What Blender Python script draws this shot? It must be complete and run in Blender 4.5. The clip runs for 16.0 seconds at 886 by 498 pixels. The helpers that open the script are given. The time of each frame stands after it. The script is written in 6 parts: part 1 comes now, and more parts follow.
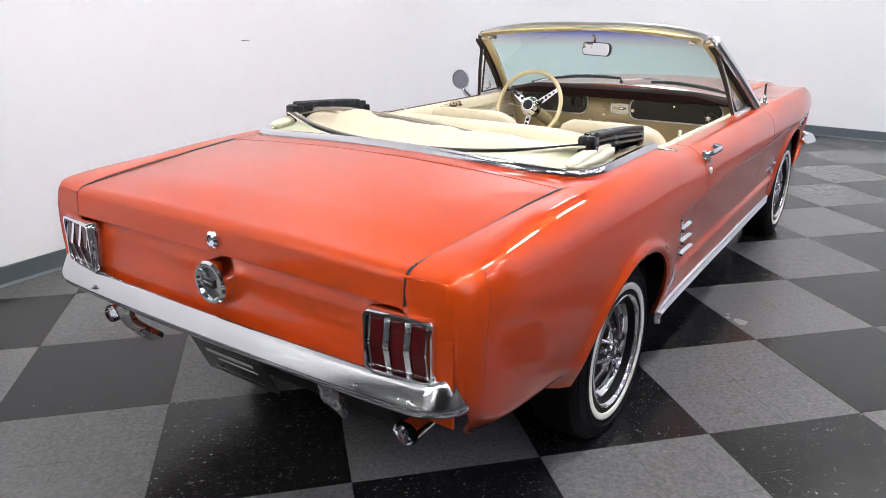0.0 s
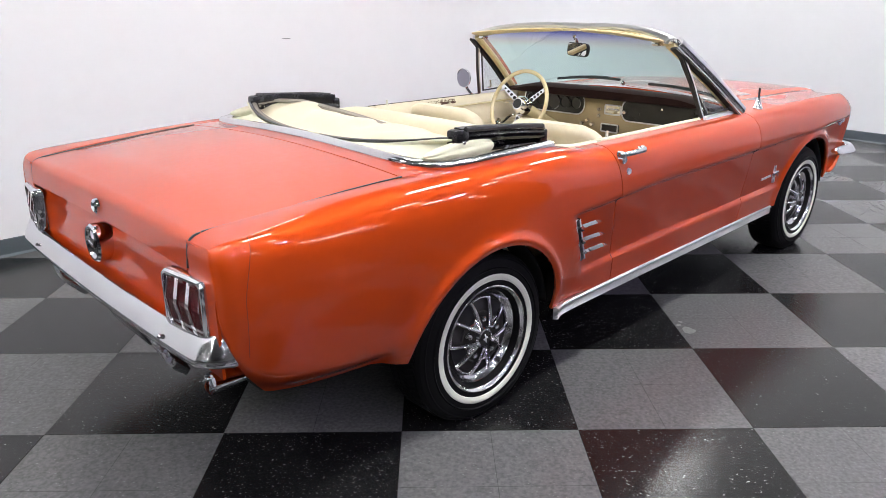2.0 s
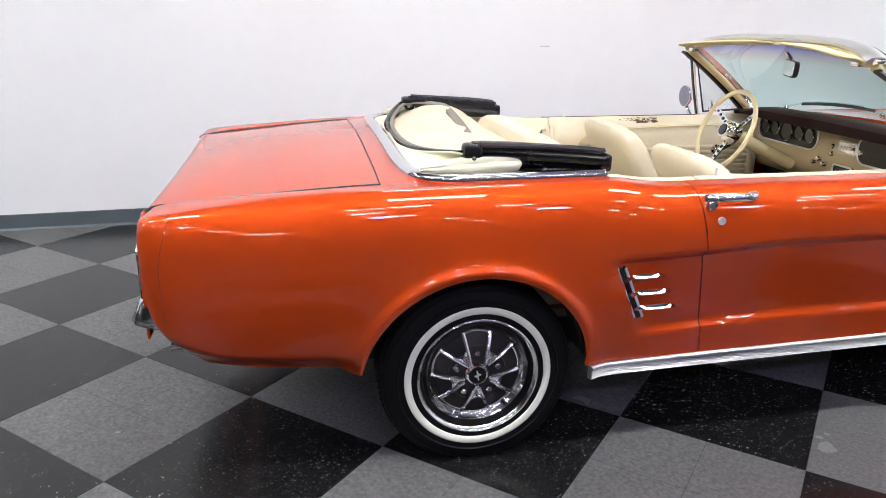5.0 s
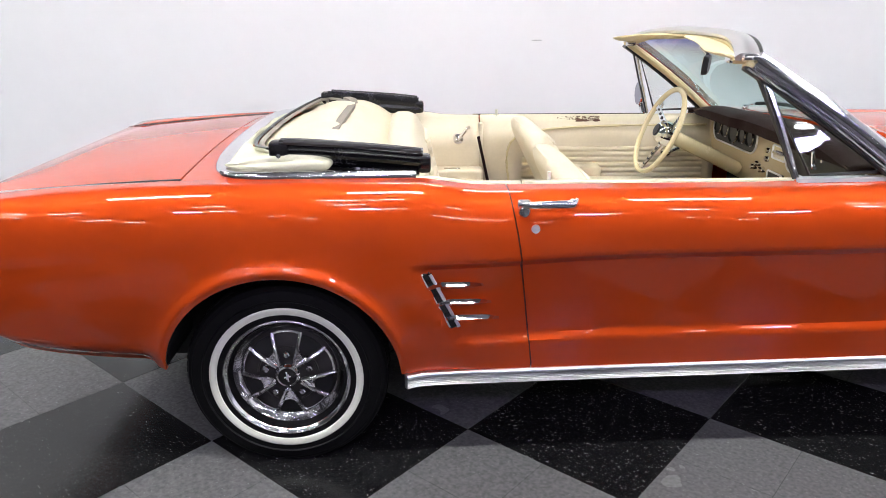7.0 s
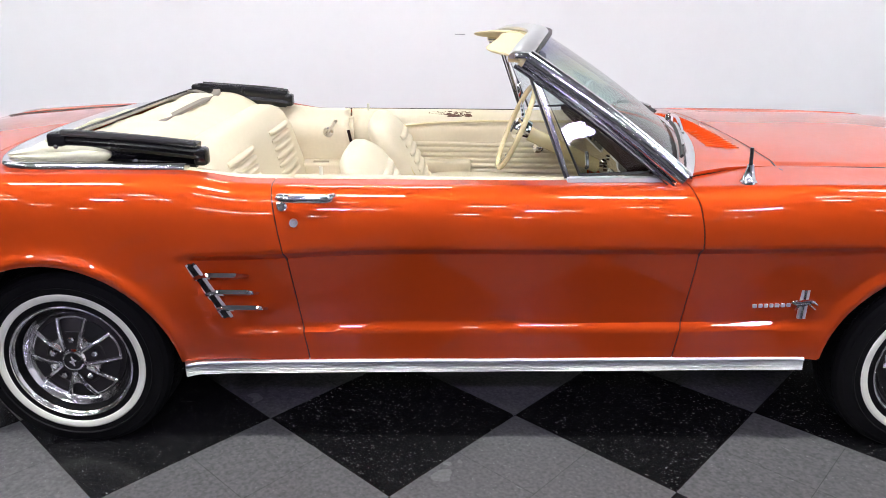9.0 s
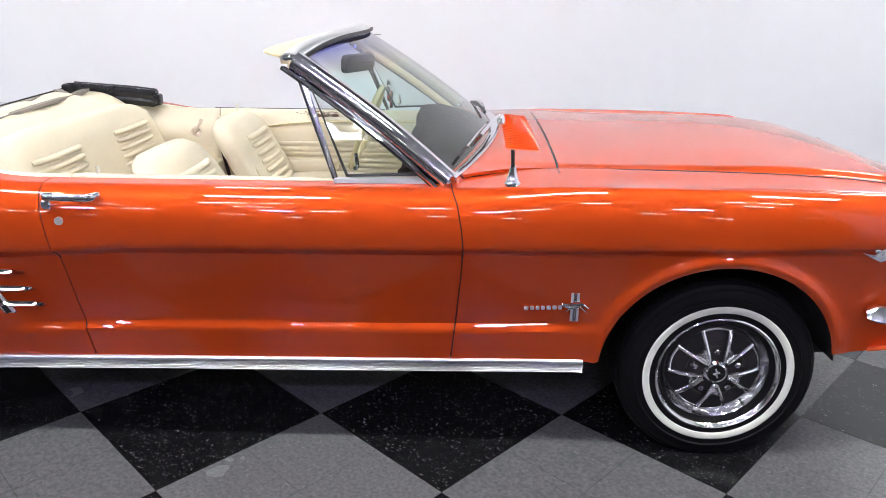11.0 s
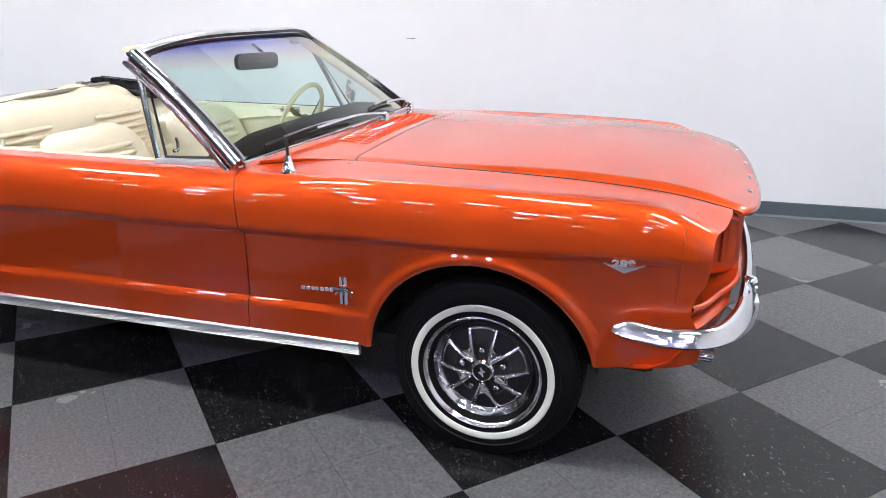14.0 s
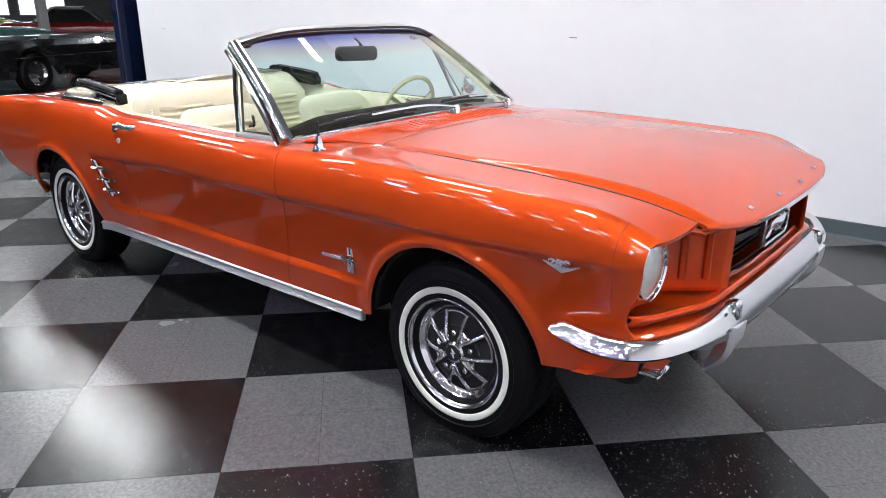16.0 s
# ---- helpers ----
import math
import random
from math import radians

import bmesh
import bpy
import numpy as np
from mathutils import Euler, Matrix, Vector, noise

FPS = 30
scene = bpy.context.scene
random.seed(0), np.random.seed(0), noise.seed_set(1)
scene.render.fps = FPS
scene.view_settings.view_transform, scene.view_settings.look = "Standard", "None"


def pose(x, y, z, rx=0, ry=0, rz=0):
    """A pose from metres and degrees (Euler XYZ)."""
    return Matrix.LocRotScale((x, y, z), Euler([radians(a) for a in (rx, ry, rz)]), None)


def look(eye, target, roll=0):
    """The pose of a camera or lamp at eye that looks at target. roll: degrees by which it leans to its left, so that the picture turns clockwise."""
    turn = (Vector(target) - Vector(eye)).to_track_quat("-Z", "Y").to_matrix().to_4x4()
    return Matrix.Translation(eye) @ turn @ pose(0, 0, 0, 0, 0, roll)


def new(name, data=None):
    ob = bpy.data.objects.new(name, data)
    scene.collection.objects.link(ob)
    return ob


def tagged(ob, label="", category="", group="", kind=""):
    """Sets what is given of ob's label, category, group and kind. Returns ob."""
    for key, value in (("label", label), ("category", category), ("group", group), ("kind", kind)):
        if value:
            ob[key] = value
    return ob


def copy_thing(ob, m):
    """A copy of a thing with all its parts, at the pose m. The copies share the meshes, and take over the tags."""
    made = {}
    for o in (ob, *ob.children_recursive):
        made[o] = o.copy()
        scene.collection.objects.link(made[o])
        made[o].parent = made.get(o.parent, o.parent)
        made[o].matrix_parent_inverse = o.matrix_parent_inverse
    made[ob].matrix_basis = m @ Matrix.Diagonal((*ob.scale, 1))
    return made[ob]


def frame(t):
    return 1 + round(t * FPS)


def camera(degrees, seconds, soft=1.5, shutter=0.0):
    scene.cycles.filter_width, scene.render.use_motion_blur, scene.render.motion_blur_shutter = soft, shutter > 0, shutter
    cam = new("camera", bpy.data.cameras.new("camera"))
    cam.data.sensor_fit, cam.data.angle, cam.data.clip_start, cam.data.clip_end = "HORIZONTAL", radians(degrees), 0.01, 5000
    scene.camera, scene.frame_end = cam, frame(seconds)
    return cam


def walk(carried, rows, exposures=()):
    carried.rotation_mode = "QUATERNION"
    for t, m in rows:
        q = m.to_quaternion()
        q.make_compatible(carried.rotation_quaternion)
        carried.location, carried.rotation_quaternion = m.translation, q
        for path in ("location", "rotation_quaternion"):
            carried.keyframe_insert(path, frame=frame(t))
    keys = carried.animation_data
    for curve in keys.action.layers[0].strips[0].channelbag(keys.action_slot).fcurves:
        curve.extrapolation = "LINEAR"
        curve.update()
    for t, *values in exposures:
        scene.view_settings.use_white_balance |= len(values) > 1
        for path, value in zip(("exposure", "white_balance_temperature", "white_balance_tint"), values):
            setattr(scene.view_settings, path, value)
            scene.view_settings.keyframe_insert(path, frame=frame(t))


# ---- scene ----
cam = camera(63.5, 16.0, soft=0.5)
PATH = [
    (0, (1.568, -3.503, 1.402), (0.483, -1.952, 0.756), -0.0),
    (0.5, (1.76, -3.404, 1.405), (0.599, -1.91, 0.759), 0.0),
    (1, (1.958, -3.298, 1.403), (0.727, -1.861, 0.755), -0.2),
    (1.5, (2.164, -3.184, 1.397), (0.869, -1.803, 0.754), -0.1),
    (2, (2.341, -3.057, 1.397), (0.966, -1.754, 0.755), -0.0),
    (2.5, (2.502, -2.897, 1.392), (1.045, -1.685, 0.754), -0.1),
    (3, (2.63, -2.719, 1.391), (1.077, -1.633, 0.753), 0.1),
    (3.5, (2.703, -2.524, 1.385), (1.042, -1.61, 0.75), 0.2),
    (4, (2.731, -2.332, 1.382), (0.984, -1.593, 0.75), 0.3),
    (4.2, (2.741, -2.248, 1.378), (0.962, -1.585, 0.75), 0.4),
    (6.3, (2.778, -1.303, 1.385), (0.884, -1.202, 0.749), 0.2),
    (6.5, (2.784, -1.211, 1.384), (0.891, -1.117, 0.745), 0.1),
    (7, (2.795, -0.985, 1.386), (0.901, -0.91, 0.748), 0.1),
    (7.5, (2.805, -0.781, 1.392), (0.912, -0.712, 0.751), -0.1),
    (8, (2.82, -0.57, 1.396), (0.927, -0.523, 0.752), 0.0),
    (8.2, (2.835, -0.485, 1.395), (0.941, -0.469, 0.753), 0.1),
    (10.3, (2.832, 0.270, 1.429), (0.95, 0.244, 0.757), 0.9),
    (10.5, (2.832, 0.36, 1.427), (0.948, 0.318, 0.756), 0.8),
    (11, (2.832, 0.579, 1.423), (0.947, 0.505, 0.76), 0.5),
    (11.5, (2.823, 0.811, 1.417), (0.937, 0.705, 0.762), 0.3),
    (12, (2.814, 1.027, 1.414), (0.929, 0.885, 0.762), 0.2),
    (12.5, (2.805, 1.262, 1.41), (0.926, 1.038, 0.762), 0.1),
    (13, (2.788, 1.464, 1.415), (0.924, 1.147, 0.765), 0.2),
    (13.5, (2.767, 1.69, 1.415), (0.928, 1.246, 0.767), 0.1),
    (14, (2.741, 1.923, 1.412), (0.952, 1.305, 0.765), -0.1),
    (14.5, (2.695, 2.131, 1.413), (0.966, 1.362, 0.765), -0.1),
    (15, (2.617, 2.342, 1.406), (0.96, 1.428, 0.761), -0.0),
    (15.5, (2.54, 2.553, 1.404), (0.985, 1.474, 0.758), 0.1),
    (16, (2.447, 2.744, 1.41), (1.003, 1.523, 0.762), 0.1),
]
walk(cam, [(t, look(eye, target, roll)) for t, eye, target, roll in PATH],
     [(0, -0.13, 6800, 10), (4.0, -0.09, 6780, 10), (8.2, -0.06, 6740, 10), (13.5, -0.04, 6540, 9), (16, -0.08, 6560, 9)])

# ---- light: a showroom hall lit by rows of ceiling strips ----
STRIP_POWER = 75.0
scene.view_settings.exposure = 0.0
world = bpy.data.worlds.new("world")
world.use_nodes = True
world.node_tree.nodes["Background"].inputs["Color"].default_value = (0.8, 0.85, 1.0, 1)
world.node_tree.nodes["Background"].inputs["Strength"].default_value = 0.0
scene.world = world


# ---- materials ----
def node_material(name):
    m = bpy.data.materials.new(name)
    m.use_nodes = True
    return m, m.node_tree.nodes, m.node_tree.links, m.node_tree.nodes["Principled BSDF"]


def surface(name, color, rough=0.5, metal=0.0, coat=0.0, vary=0.08, scale=6.0, bump=0.0, bump_scale=80.0,
            rough_vary=0.05, spec=0.5, coat_rough=0.03, piece=0.0):
    """A plain surface with two scales of variation in tone and gloss and a fine relief."""
    m, n, l, b = node_material(name)
    co = n.new("ShaderNodeTexCoord")
    big, fine = n.new("ShaderNodeTexNoise"), n.new("ShaderNodeTexNoise")
    big.inputs["Scale"].default_value, fine.inputs["Scale"].default_value = scale, scale * 14
    big.inputs["Detail"].default_value, fine.inputs["Detail"].default_value = 4, 3
    l.new(co.outputs["Object"], big.inputs["Vector"])
    l.new(co.outputs["Object"], fine.inputs["Vector"])
    add = n.new("ShaderNodeMath")
    add.operation = "MULTIPLY_ADD"
    l.new(fine.outputs["Fac"], add.inputs[0])
    add.inputs[1].default_value = 0.5
    l.new(big.outputs["Fac"], add.inputs[2])
    last = add
    if piece:
        info, more = n.new("ShaderNodeObjectInfo"), n.new("ShaderNodeMath")
        more.operation = "MULTIPLY_ADD"
        l.new(info.outputs["Random"], more.inputs[0])
        more.inputs[1].default_value = piece
        l.new(add.outputs[0], more.inputs[2])
        last = more
    tone = n.new("ShaderNodeMapRange")
    tone.inputs["From Min"].default_value, tone.inputs["From Max"].default_value = 0.45, 1.05
    tone.inputs["To Min"].default_value, tone.inputs["To Max"].default_value = 1 - vary, 1 + vary
    tone.clamp = False
    l.new(last.outputs[0], tone.inputs["Value"])
    mix = n.new("ShaderNodeVectorMath")
    mix.operation = "SCALE"
    mix.inputs[0].default_value = color
    l.new(tone.outputs[0], mix.inputs["Scale"])
    l.new(mix.outputs[0], b.inputs["Base Color"])
    ro = n.new("ShaderNodeMapRange")
    ro.inputs["From Min"].default_value, ro.inputs["From Max"].default_value = 0.45, 1.05
    ro.inputs["To Min"].default_value, ro.inputs["To Max"].default_value = max(0.0, rough - rough_vary), rough + rough_vary
    l.new(add.outputs[0], ro.inputs["Value"])
    l.new(ro.outputs[0], b.inputs["Roughness"])
    b.inputs["Metallic"].default_value = metal
    b.inputs["Specular IOR Level"].default_value = spec
    b.inputs["Coat Weight"].default_value, b.inputs["Coat Roughness"].default_value = coat, coat_rough
    if bump:
        tex, bp = n.new("ShaderNodeTexNoise"), n.new("ShaderNodeBump")
        tex.inputs["Scale"].default_value, tex.inputs["Detail"].default_value = bump_scale, 3
        bp.inputs["Strength"].default_value, bp.inputs["Distance"].default_value = bump, 0.002
        l.new(co.outputs["Object"], tex.inputs["Vector"])
        l.new(tex.outputs["Fac"], bp.inputs["Height"])
        l.new(bp.outputs["Normal"], b.inputs["Normal"])
    return m


def floor_tile(name, base, speck, rough):
    """Vinyl composition tile: mottled ground, short streaked flecks, waxed, with a fine joint across its middle."""
    m, n, l, b = node_material(name)
    co, info = n.new("ShaderNodeTexCoord"), n.new("ShaderNodeObjectInfo")
    shift = n.new("ShaderNodeVectorMath")
    shift.operation = "MULTIPLY_ADD"
    shift.inputs[1].default_value = (37.0, 53.0, 11.0)
    l.new(info.outputs["Random"], shift.inputs[0])
    l.new(co.outputs["Object"], shift.inputs[2])
    spread = n.new("ShaderNodeMapping")
    spread.inputs["Scale"].default_value = (1.0, 2.2, 1.0)
    l.new(shift.outputs[0], spread.inputs["Vector"])
    noises = []
    for size, detail, source in ((95.0, 2.0, spread), (80.0, 5.0, shift), (2.3, 4.0, shift)):
        t = n.new("ShaderNodeTexNoise")
        t.inputs["Scale"].default_value, t.inputs["Detail"].default_value = size, detail
        l.new(source.outputs[0], t.inputs["Vector"])
        noises.append(t)
    fleck = n.new("ShaderNodeMapRange")
    fleck.inputs["From Min"].default_value, fleck.inputs["From Max"].default_value = 0.684, 0.728
    l.new(noises[0].outputs["Fac"], fleck.inputs["Value"])
    mott = n.new("ShaderNodeMapRange")
    mott.inputs["From Min"].default_value, mott.inputs["From Max"].default_value = 0.3, 0.7
    mott.inputs["To Min"].default_value, mott.inputs["To Max"].default_value = 0.76, 1.24
    l.new(noises[1].outputs["Fac"], mott.inputs["Value"])
    each = n.new("ShaderNodeMath")
    each.operation = "MULTIPLY_ADD"
    each.inputs[1].default_value, each.inputs[2].default_value = 0.18, 0.9
    l.new(info.outputs["Random"], each.inputs[0])
    tone = n.new("ShaderNodeMath")
    tone.operation = "MULTIPLY"
    l.new(mott.outputs[0], tone.inputs[0])
    l.new(each.outputs[0], tone.inputs[1])
    ground = n.new("ShaderNodeVectorMath")
    ground.operation = "SCALE"
    ground.inputs[0].default_value = base
    l.new(tone.outputs[0], ground.inputs["Scale"])
    mix = n.new("ShaderNodeMix")
    mix.data_type = "RGBA"
    l.new(fleck.outputs[0], mix.inputs[0])
    l.new(ground.outputs[0], mix.inputs[6])
    mix.inputs[7].default_value = (*speck, 1)
    # joint of the smaller tiles inside each square
    axes = n.new("ShaderNodeSeparateXYZ")
    l.new(co.outputs["Object"], axes.inputs[0])
    ab = []
    for k in (0, 1):
        a = n.new("ShaderNodeMath")
        a.operation = "ABSOLUTE"
        l.new(axes.outputs[k], a.inputs[0])
        ab.append(a)
    low = n.new("ShaderNodeMath")
    low.operation = "MINIMUM"
    l.new(ab[0].outputs[0], low.inputs[0])
    l.new(ab[1].outputs[0], low.inputs[1])
    joint = n.new("ShaderNodeMapRange")
    joint.inputs["From Min"].default_value, joint.inputs["From Max"].default_value = 0.0006, 0.0016
    joint.inputs["To Min"].default_value, joint.inputs["To Max"].default_value = 0.6, 1.0
    l.new(low.outputs[0], joint.inputs["Value"])
    dim = n.new("ShaderNodeVectorMath")
    dim.operation = "SCALE"
    l.new(mix.outputs[2], dim.inputs[0])
    l.new(joint.outputs[0], dim.inputs["Scale"])
    l.new(dim.outputs[0], b.inputs["Base Color"])
    b.inputs["Specular IOR Level"].default_value = 0.29
    ro = n.new("ShaderNodeMapRange")
    ro.inputs["From Min"].default_value, ro.inputs["From Max"].default_value = 0.3, 0.7
    ro.inputs["To Min"].default_value, ro.inputs["To Max"].default_value = rough - 0.015, rough + 0.025
    l.new(noises[2].outputs["Fac"], ro.inputs["Value"])
    l.new(ro.outputs[0], b.inputs["Roughness"])
    bp = n.new("ShaderNodeBump")
    bp.inputs["Strength"].default_value, bp.inputs["Distance"].default_value = 0.12, 0.002
    l.new(noises[1].outputs["Fac"], bp.inputs["Height"])
    l.new(bp.outputs["Normal"], b.inputs["Normal"])
    return m


def glow(name, color, strength):
    m, n, l, b = node_material(name)
    b.inputs["Base Color"].default_value = (*color, 1)
    b.inputs["Emission Color"].default_value = (*color, 1)
    b.inputs["Emission Strength"].default_value = strength
    return m


def clear(name, color, rough=0.0, ior=1.45):
    m, n, l, b = node_material(name)
    b.inputs["Base Color"].default_value = (*color, 1)
    b.inputs["Roughness"].default_value = rough
    b.inputs["Transmission Weight"].default_value = 1.0
    b.inputs["IOR"].default_value = ior
    return m


def thin_glass(name, tint, gloss, band=None, z0=0.0, z1=1.0):
    """A thin pane: lets light straight through with a tint, and mirrors a little by its angle."""
    m, n, l, b = node_material(name)
    through_it, mirror = n.new("ShaderNodeBsdfTransparent"), n.new("ShaderNodeBsdfGlossy")
    through_it.inputs["Color"].default_value = (*tint, 1)
    mirror.inputs["Roughness"].default_value = 0.0
    if band:  # a shade band dyed into the upper edge, its rainbow sheen painted in
        co, axes, ramp, dye = n.new("ShaderNodeTexCoord"), n.new("ShaderNodeSeparateXYZ"), n.new("ShaderNodeMapRange"), n.new("ShaderNodeMix")
        ramp.inputs["From Min"].default_value, ramp.inputs["From Max"].default_value = z0, z1
        dye.data_type = "RGBA"
        dye.inputs[6].default_value = (*tint, 1)
        sheen_ramp = n.new("ShaderNodeValToRGB")
        stops = sheen_ramp.color_ramp.elements
        stops[0].position, stops[0].color = 0.0, (0.80, 0.78, 0.55, 1)
        stops[1].position, stops[1].color = 1.0, (*band, 1)
        stops.new(0.4).color = (0.62, 0.44, 0.42, 1)
        stops.new(0.7).color = (0.42, 0.36, 0.62, 1)
        l.new(ramp.outputs[0], sheen_ramp.inputs[0])
        l.new(sheen_ramp.outputs[0], dye.inputs[7])
        l.new(co.outputs["Object"], axes.inputs[0])
        l.new(axes.outputs[2], ramp.inputs["Value"])
        l.new(ramp.outputs[0], dye.inputs[0])
        l.new(dye.outputs[2], through_it.inputs["Color"])
    face, steep, mul, mix = n.new("ShaderNodeLayerWeight"), n.new("ShaderNodeMath"), n.new("ShaderNodeMath"), n.new("ShaderNodeMixShader")
    face.inputs["Blend"].default_value = 0.5
    steep.operation, steep.inputs[1].default_value = "POWER", 4.0
    mul.operation, mul.inputs[1].default_value, mul.inputs[2].default_value = "MULTIPLY_ADD", 0.85 * gloss, 0.05 * gloss
    l.new(face.outputs["Facing"], steep.inputs[0])
    l.new(steep.outputs[0], mul.inputs[0])
    l.new(mul.outputs[0], mix.inputs[0])
    l.new(through_it.outputs[0], mix.inputs[1])
    l.new(mirror.outputs[0], mix.inputs[2])
    l.new(mix.outputs[0], n["Material Output"].inputs["Surface"])
    return m


PAINT = surface("orange_red_paint", (0.60, 0.066, 0.0085), 0.46, 0.46, 1.0, vary=0.04, scale=3.0, coat_rough=0.006, rough_vary=0.04, spec=0.12)
PAINT.node_tree.nodes["Principled BSDF"].inputs["Coat IOR"].default_value = 1.50
PAINT.node_tree.nodes["Principled BSDF"].inputs["Specular Tint"].default_value = (0.50, 0.11, 0.035, 1)
# Dark red that stands for the shade inside body gaps and seams.
GAP_RED = surface("dark_red_gap_shade", (0.10, 0.012, 0.006), 0.5, 0.0, 0.3)
CHROME = surface("chrome", (0.82, 0.82, 0.84), 0.06, 1.0, vary=0.04, rough_vary=0.03)
ALUMINIUM = surface("bright_aluminium", (0.62, 0.62, 0.63), 0.32, 1.0, vary=0.05, rough_vary=0.05)
BRIGHT = surface("satin_stainless_trim", (0.74, 0.74, 0.77), 0.12, 1.0, vary=0.05, rough_vary=0.06)
SOFT_CHROME = surface("polished_chrome", (0.72, 0.72, 0.74), 0.16, 1.0, vary=0.04, rough_vary=0.02)
WHEEL_CHROME = surface("bright_wheel_chrome", (0.78, 0.78, 0.78), 0.15, 1.0, vary=0.04, rough_vary=0.03)
SPOKE_CHROME = surface("bright_spoke_chrome", (0.95, 0.95, 0.96), 0.16, 1.0, vary=0.03, rough_vary=0.03)
BADGE = surface("cast_badge_metal", (0.82, 0.82, 0.84), 0.34, 0.7, vary=0.05)
STEEL = surface("brushed_steel", (0.62, 0.62, 0.64), 0.24, 1.0, vary=0.08, rough_vary=0.08)
ARGENT = surface("argent_wheel_paint", (0.036, 0.034, 0.032), 0.5, 0.0, spec=0.2, vary=0.12)
RUBBER = surface("tyre_rubber", (0.005, 0.005, 0.0054), 0.6, spec=0.12, vary=0.2, bump=0.2, bump_scale=200)
WHITE_RUBBER = surface("whitewall_rubber", (0.74, 0.75, 0.63), 0.6, vary=0.05)
BLACK = surface("black_rubber", (0.012, 0.012, 0.013), 0.45, vary=0.2)
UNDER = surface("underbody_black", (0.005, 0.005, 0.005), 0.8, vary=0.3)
RAIL = surface("black_satin_rail", (0.007, 0.007, 0.008), 0.25, vary=0.25, scale=12)
CREAM = surface("cream_vinyl", (0.64, 0.56, 0.41), 0.45, vary=0.06, scale=5, bump=0.25, bump_scale=420)
CREAM_TOP = surface("pale_cream_top_vinyl", (0.62, 0.60, 0.45), 0.6, vary=0.06, scale=5, bump=0.2, bump_scale=300)
IVORY = surface("ivory_plastic", (0.66, 0.56, 0.33), 0.25, vary=0.06, coat=0.4)
VISOR = surface("sun_visor_vinyl", (0.66, 0.55, 0.32), 0.5, vary=0.06)
DASH_PAD = surface("dark_brown_dash_pad", (0.015, 0.006, 0.005), 0.6, spec=0.08, vary=0.2, bump=0.3, bump_scale=300)
# Tan of the dash face, with the shade under the pad mixed in.
DASH_FACE = surface("shaded_tan_dash", (0.46, 0.36, 0.21), 0.35, vary=0.06, scale=8)
BROWN = surface("worn_brown_backing", (0.10, 0.045, 0.03), 0.8, vary=0.4, scale=30)
CARPET = surface("tan_carpet", (0.20, 0.13, 0.07), 0.95, vary=0.3, scale=20, bump=0.6, bump_scale=500)
GREY_CLOTH = surface("grey_tape_binding", (0.22, 0.19, 0.16), 0.8, vary=0.15)
RED_LENS = surface("red_lens", (0.055, 0.002, 0.003), 0.2, coat=0.3, spec=0.25, vary=0.2, scale=30)
LAMP_GLASS = surface("ribbed_headlamp_glass", (0.62, 0.64, 0.62), 0.12, 0.5, 1.0, vary=0.15, scale=30, bump=0.5, bump_scale=60)
WHITE_WALL = surface("white_wall_paint", (0.83, 0.835, 0.86), 0.55, vary=0.02, scale=0.7, bump=0.12, bump_scale=35)
BASE_GREY = surface("grey_vinyl_base", (0.085, 0.105, 0.12), 0.4, vary=0.1)
HALL_WALL = surface("pale_hall_wall", (0.42, 0.42, 0.425), 0.7, vary=0.2, scale=0.4)
CEILING = surface("grey_ceiling_paint", (0.11, 0.11, 0.12), 0.8, vary=0.2, scale=0.5)
TILE_GREY = floor_tile("grey_floor_tile", (0.105, 0.105, 0.106), (0.20, 0.21, 0.21), 0.25)
TILE_BLACK = floor_tile("black_floor_tile", (0.009, 0.009, 0.0095), (0.42, 0.42, 0.42), 0.22)
SUBFLOOR = surface("tile_joint_dark", (0.03, 0.03, 0.03), 0.8)
LED = glow("lamp_diffuser", (0.94, 0.97, 1.0), STRIP_POWER)
SHORT_LED = glow("strong_lamp_diffuser", (0.94, 0.97, 1.0), STRIP_POWER * 0.95)
SPOT_LED = glow("cool_spot_lens", (0.58, 0.50, 1.0), STRIP_POWER * 2.2)
DAYLIGHT = glow("daylight_pane", (0.75, 0.85, 1.0), 2.5)
LAMP_CASE = surface("white_lamp_case", (0.6, 0.6, 0.6), 0.5)
SCREEN_GLASS = thin_glass("windscreen_glass", (0.70, 0.89, 0.85), 1.2, (0.20, 0.22, 0.55), 1.175, 1.262)
SIDE_GLASS = thin_glass("clear_side_glass", (0.93, 0.96, 0.95), 1.0)
MIRROR = surface("mirror_glass", (0.85, 0.85, 0.86), 0.02, 1.0, vary=0.01, rough_vary=0.01)
# Darker mirror copy: the dim hall it would reflect is in its colour.
DIM_MIRROR = surface("dim_reflection_mirror", (0.30, 0.30, 0.35), 0.12, 1.0, vary=0.02)
PLATE_BLACK = surface("black_dealer_plate", (0.012, 0.012, 0.013), 0.3, coat=0.5)
PALE_PRINT = surface("pale_print", (0.45, 0.45, 0.45), 0.5)
GAUGE = surface("black_gauge_face", (0.006, 0.006, 0.006), 0.35, coat=0.6)
SOFT_BLACK = surface("black_appliance_panel", (0.007, 0.007, 0.007), 0.3, coat=0.05, vary=0.2)
GREY_GRILLE = surface("dark_grille_mesh", (0.006, 0.006, 0.006), 0.45, 0.0)
NAVY = surface("navy_gloss_panel", (0.006, 0.012, 0.045), 0.10, coat=1.0, bump=1.0, bump_scale=14)


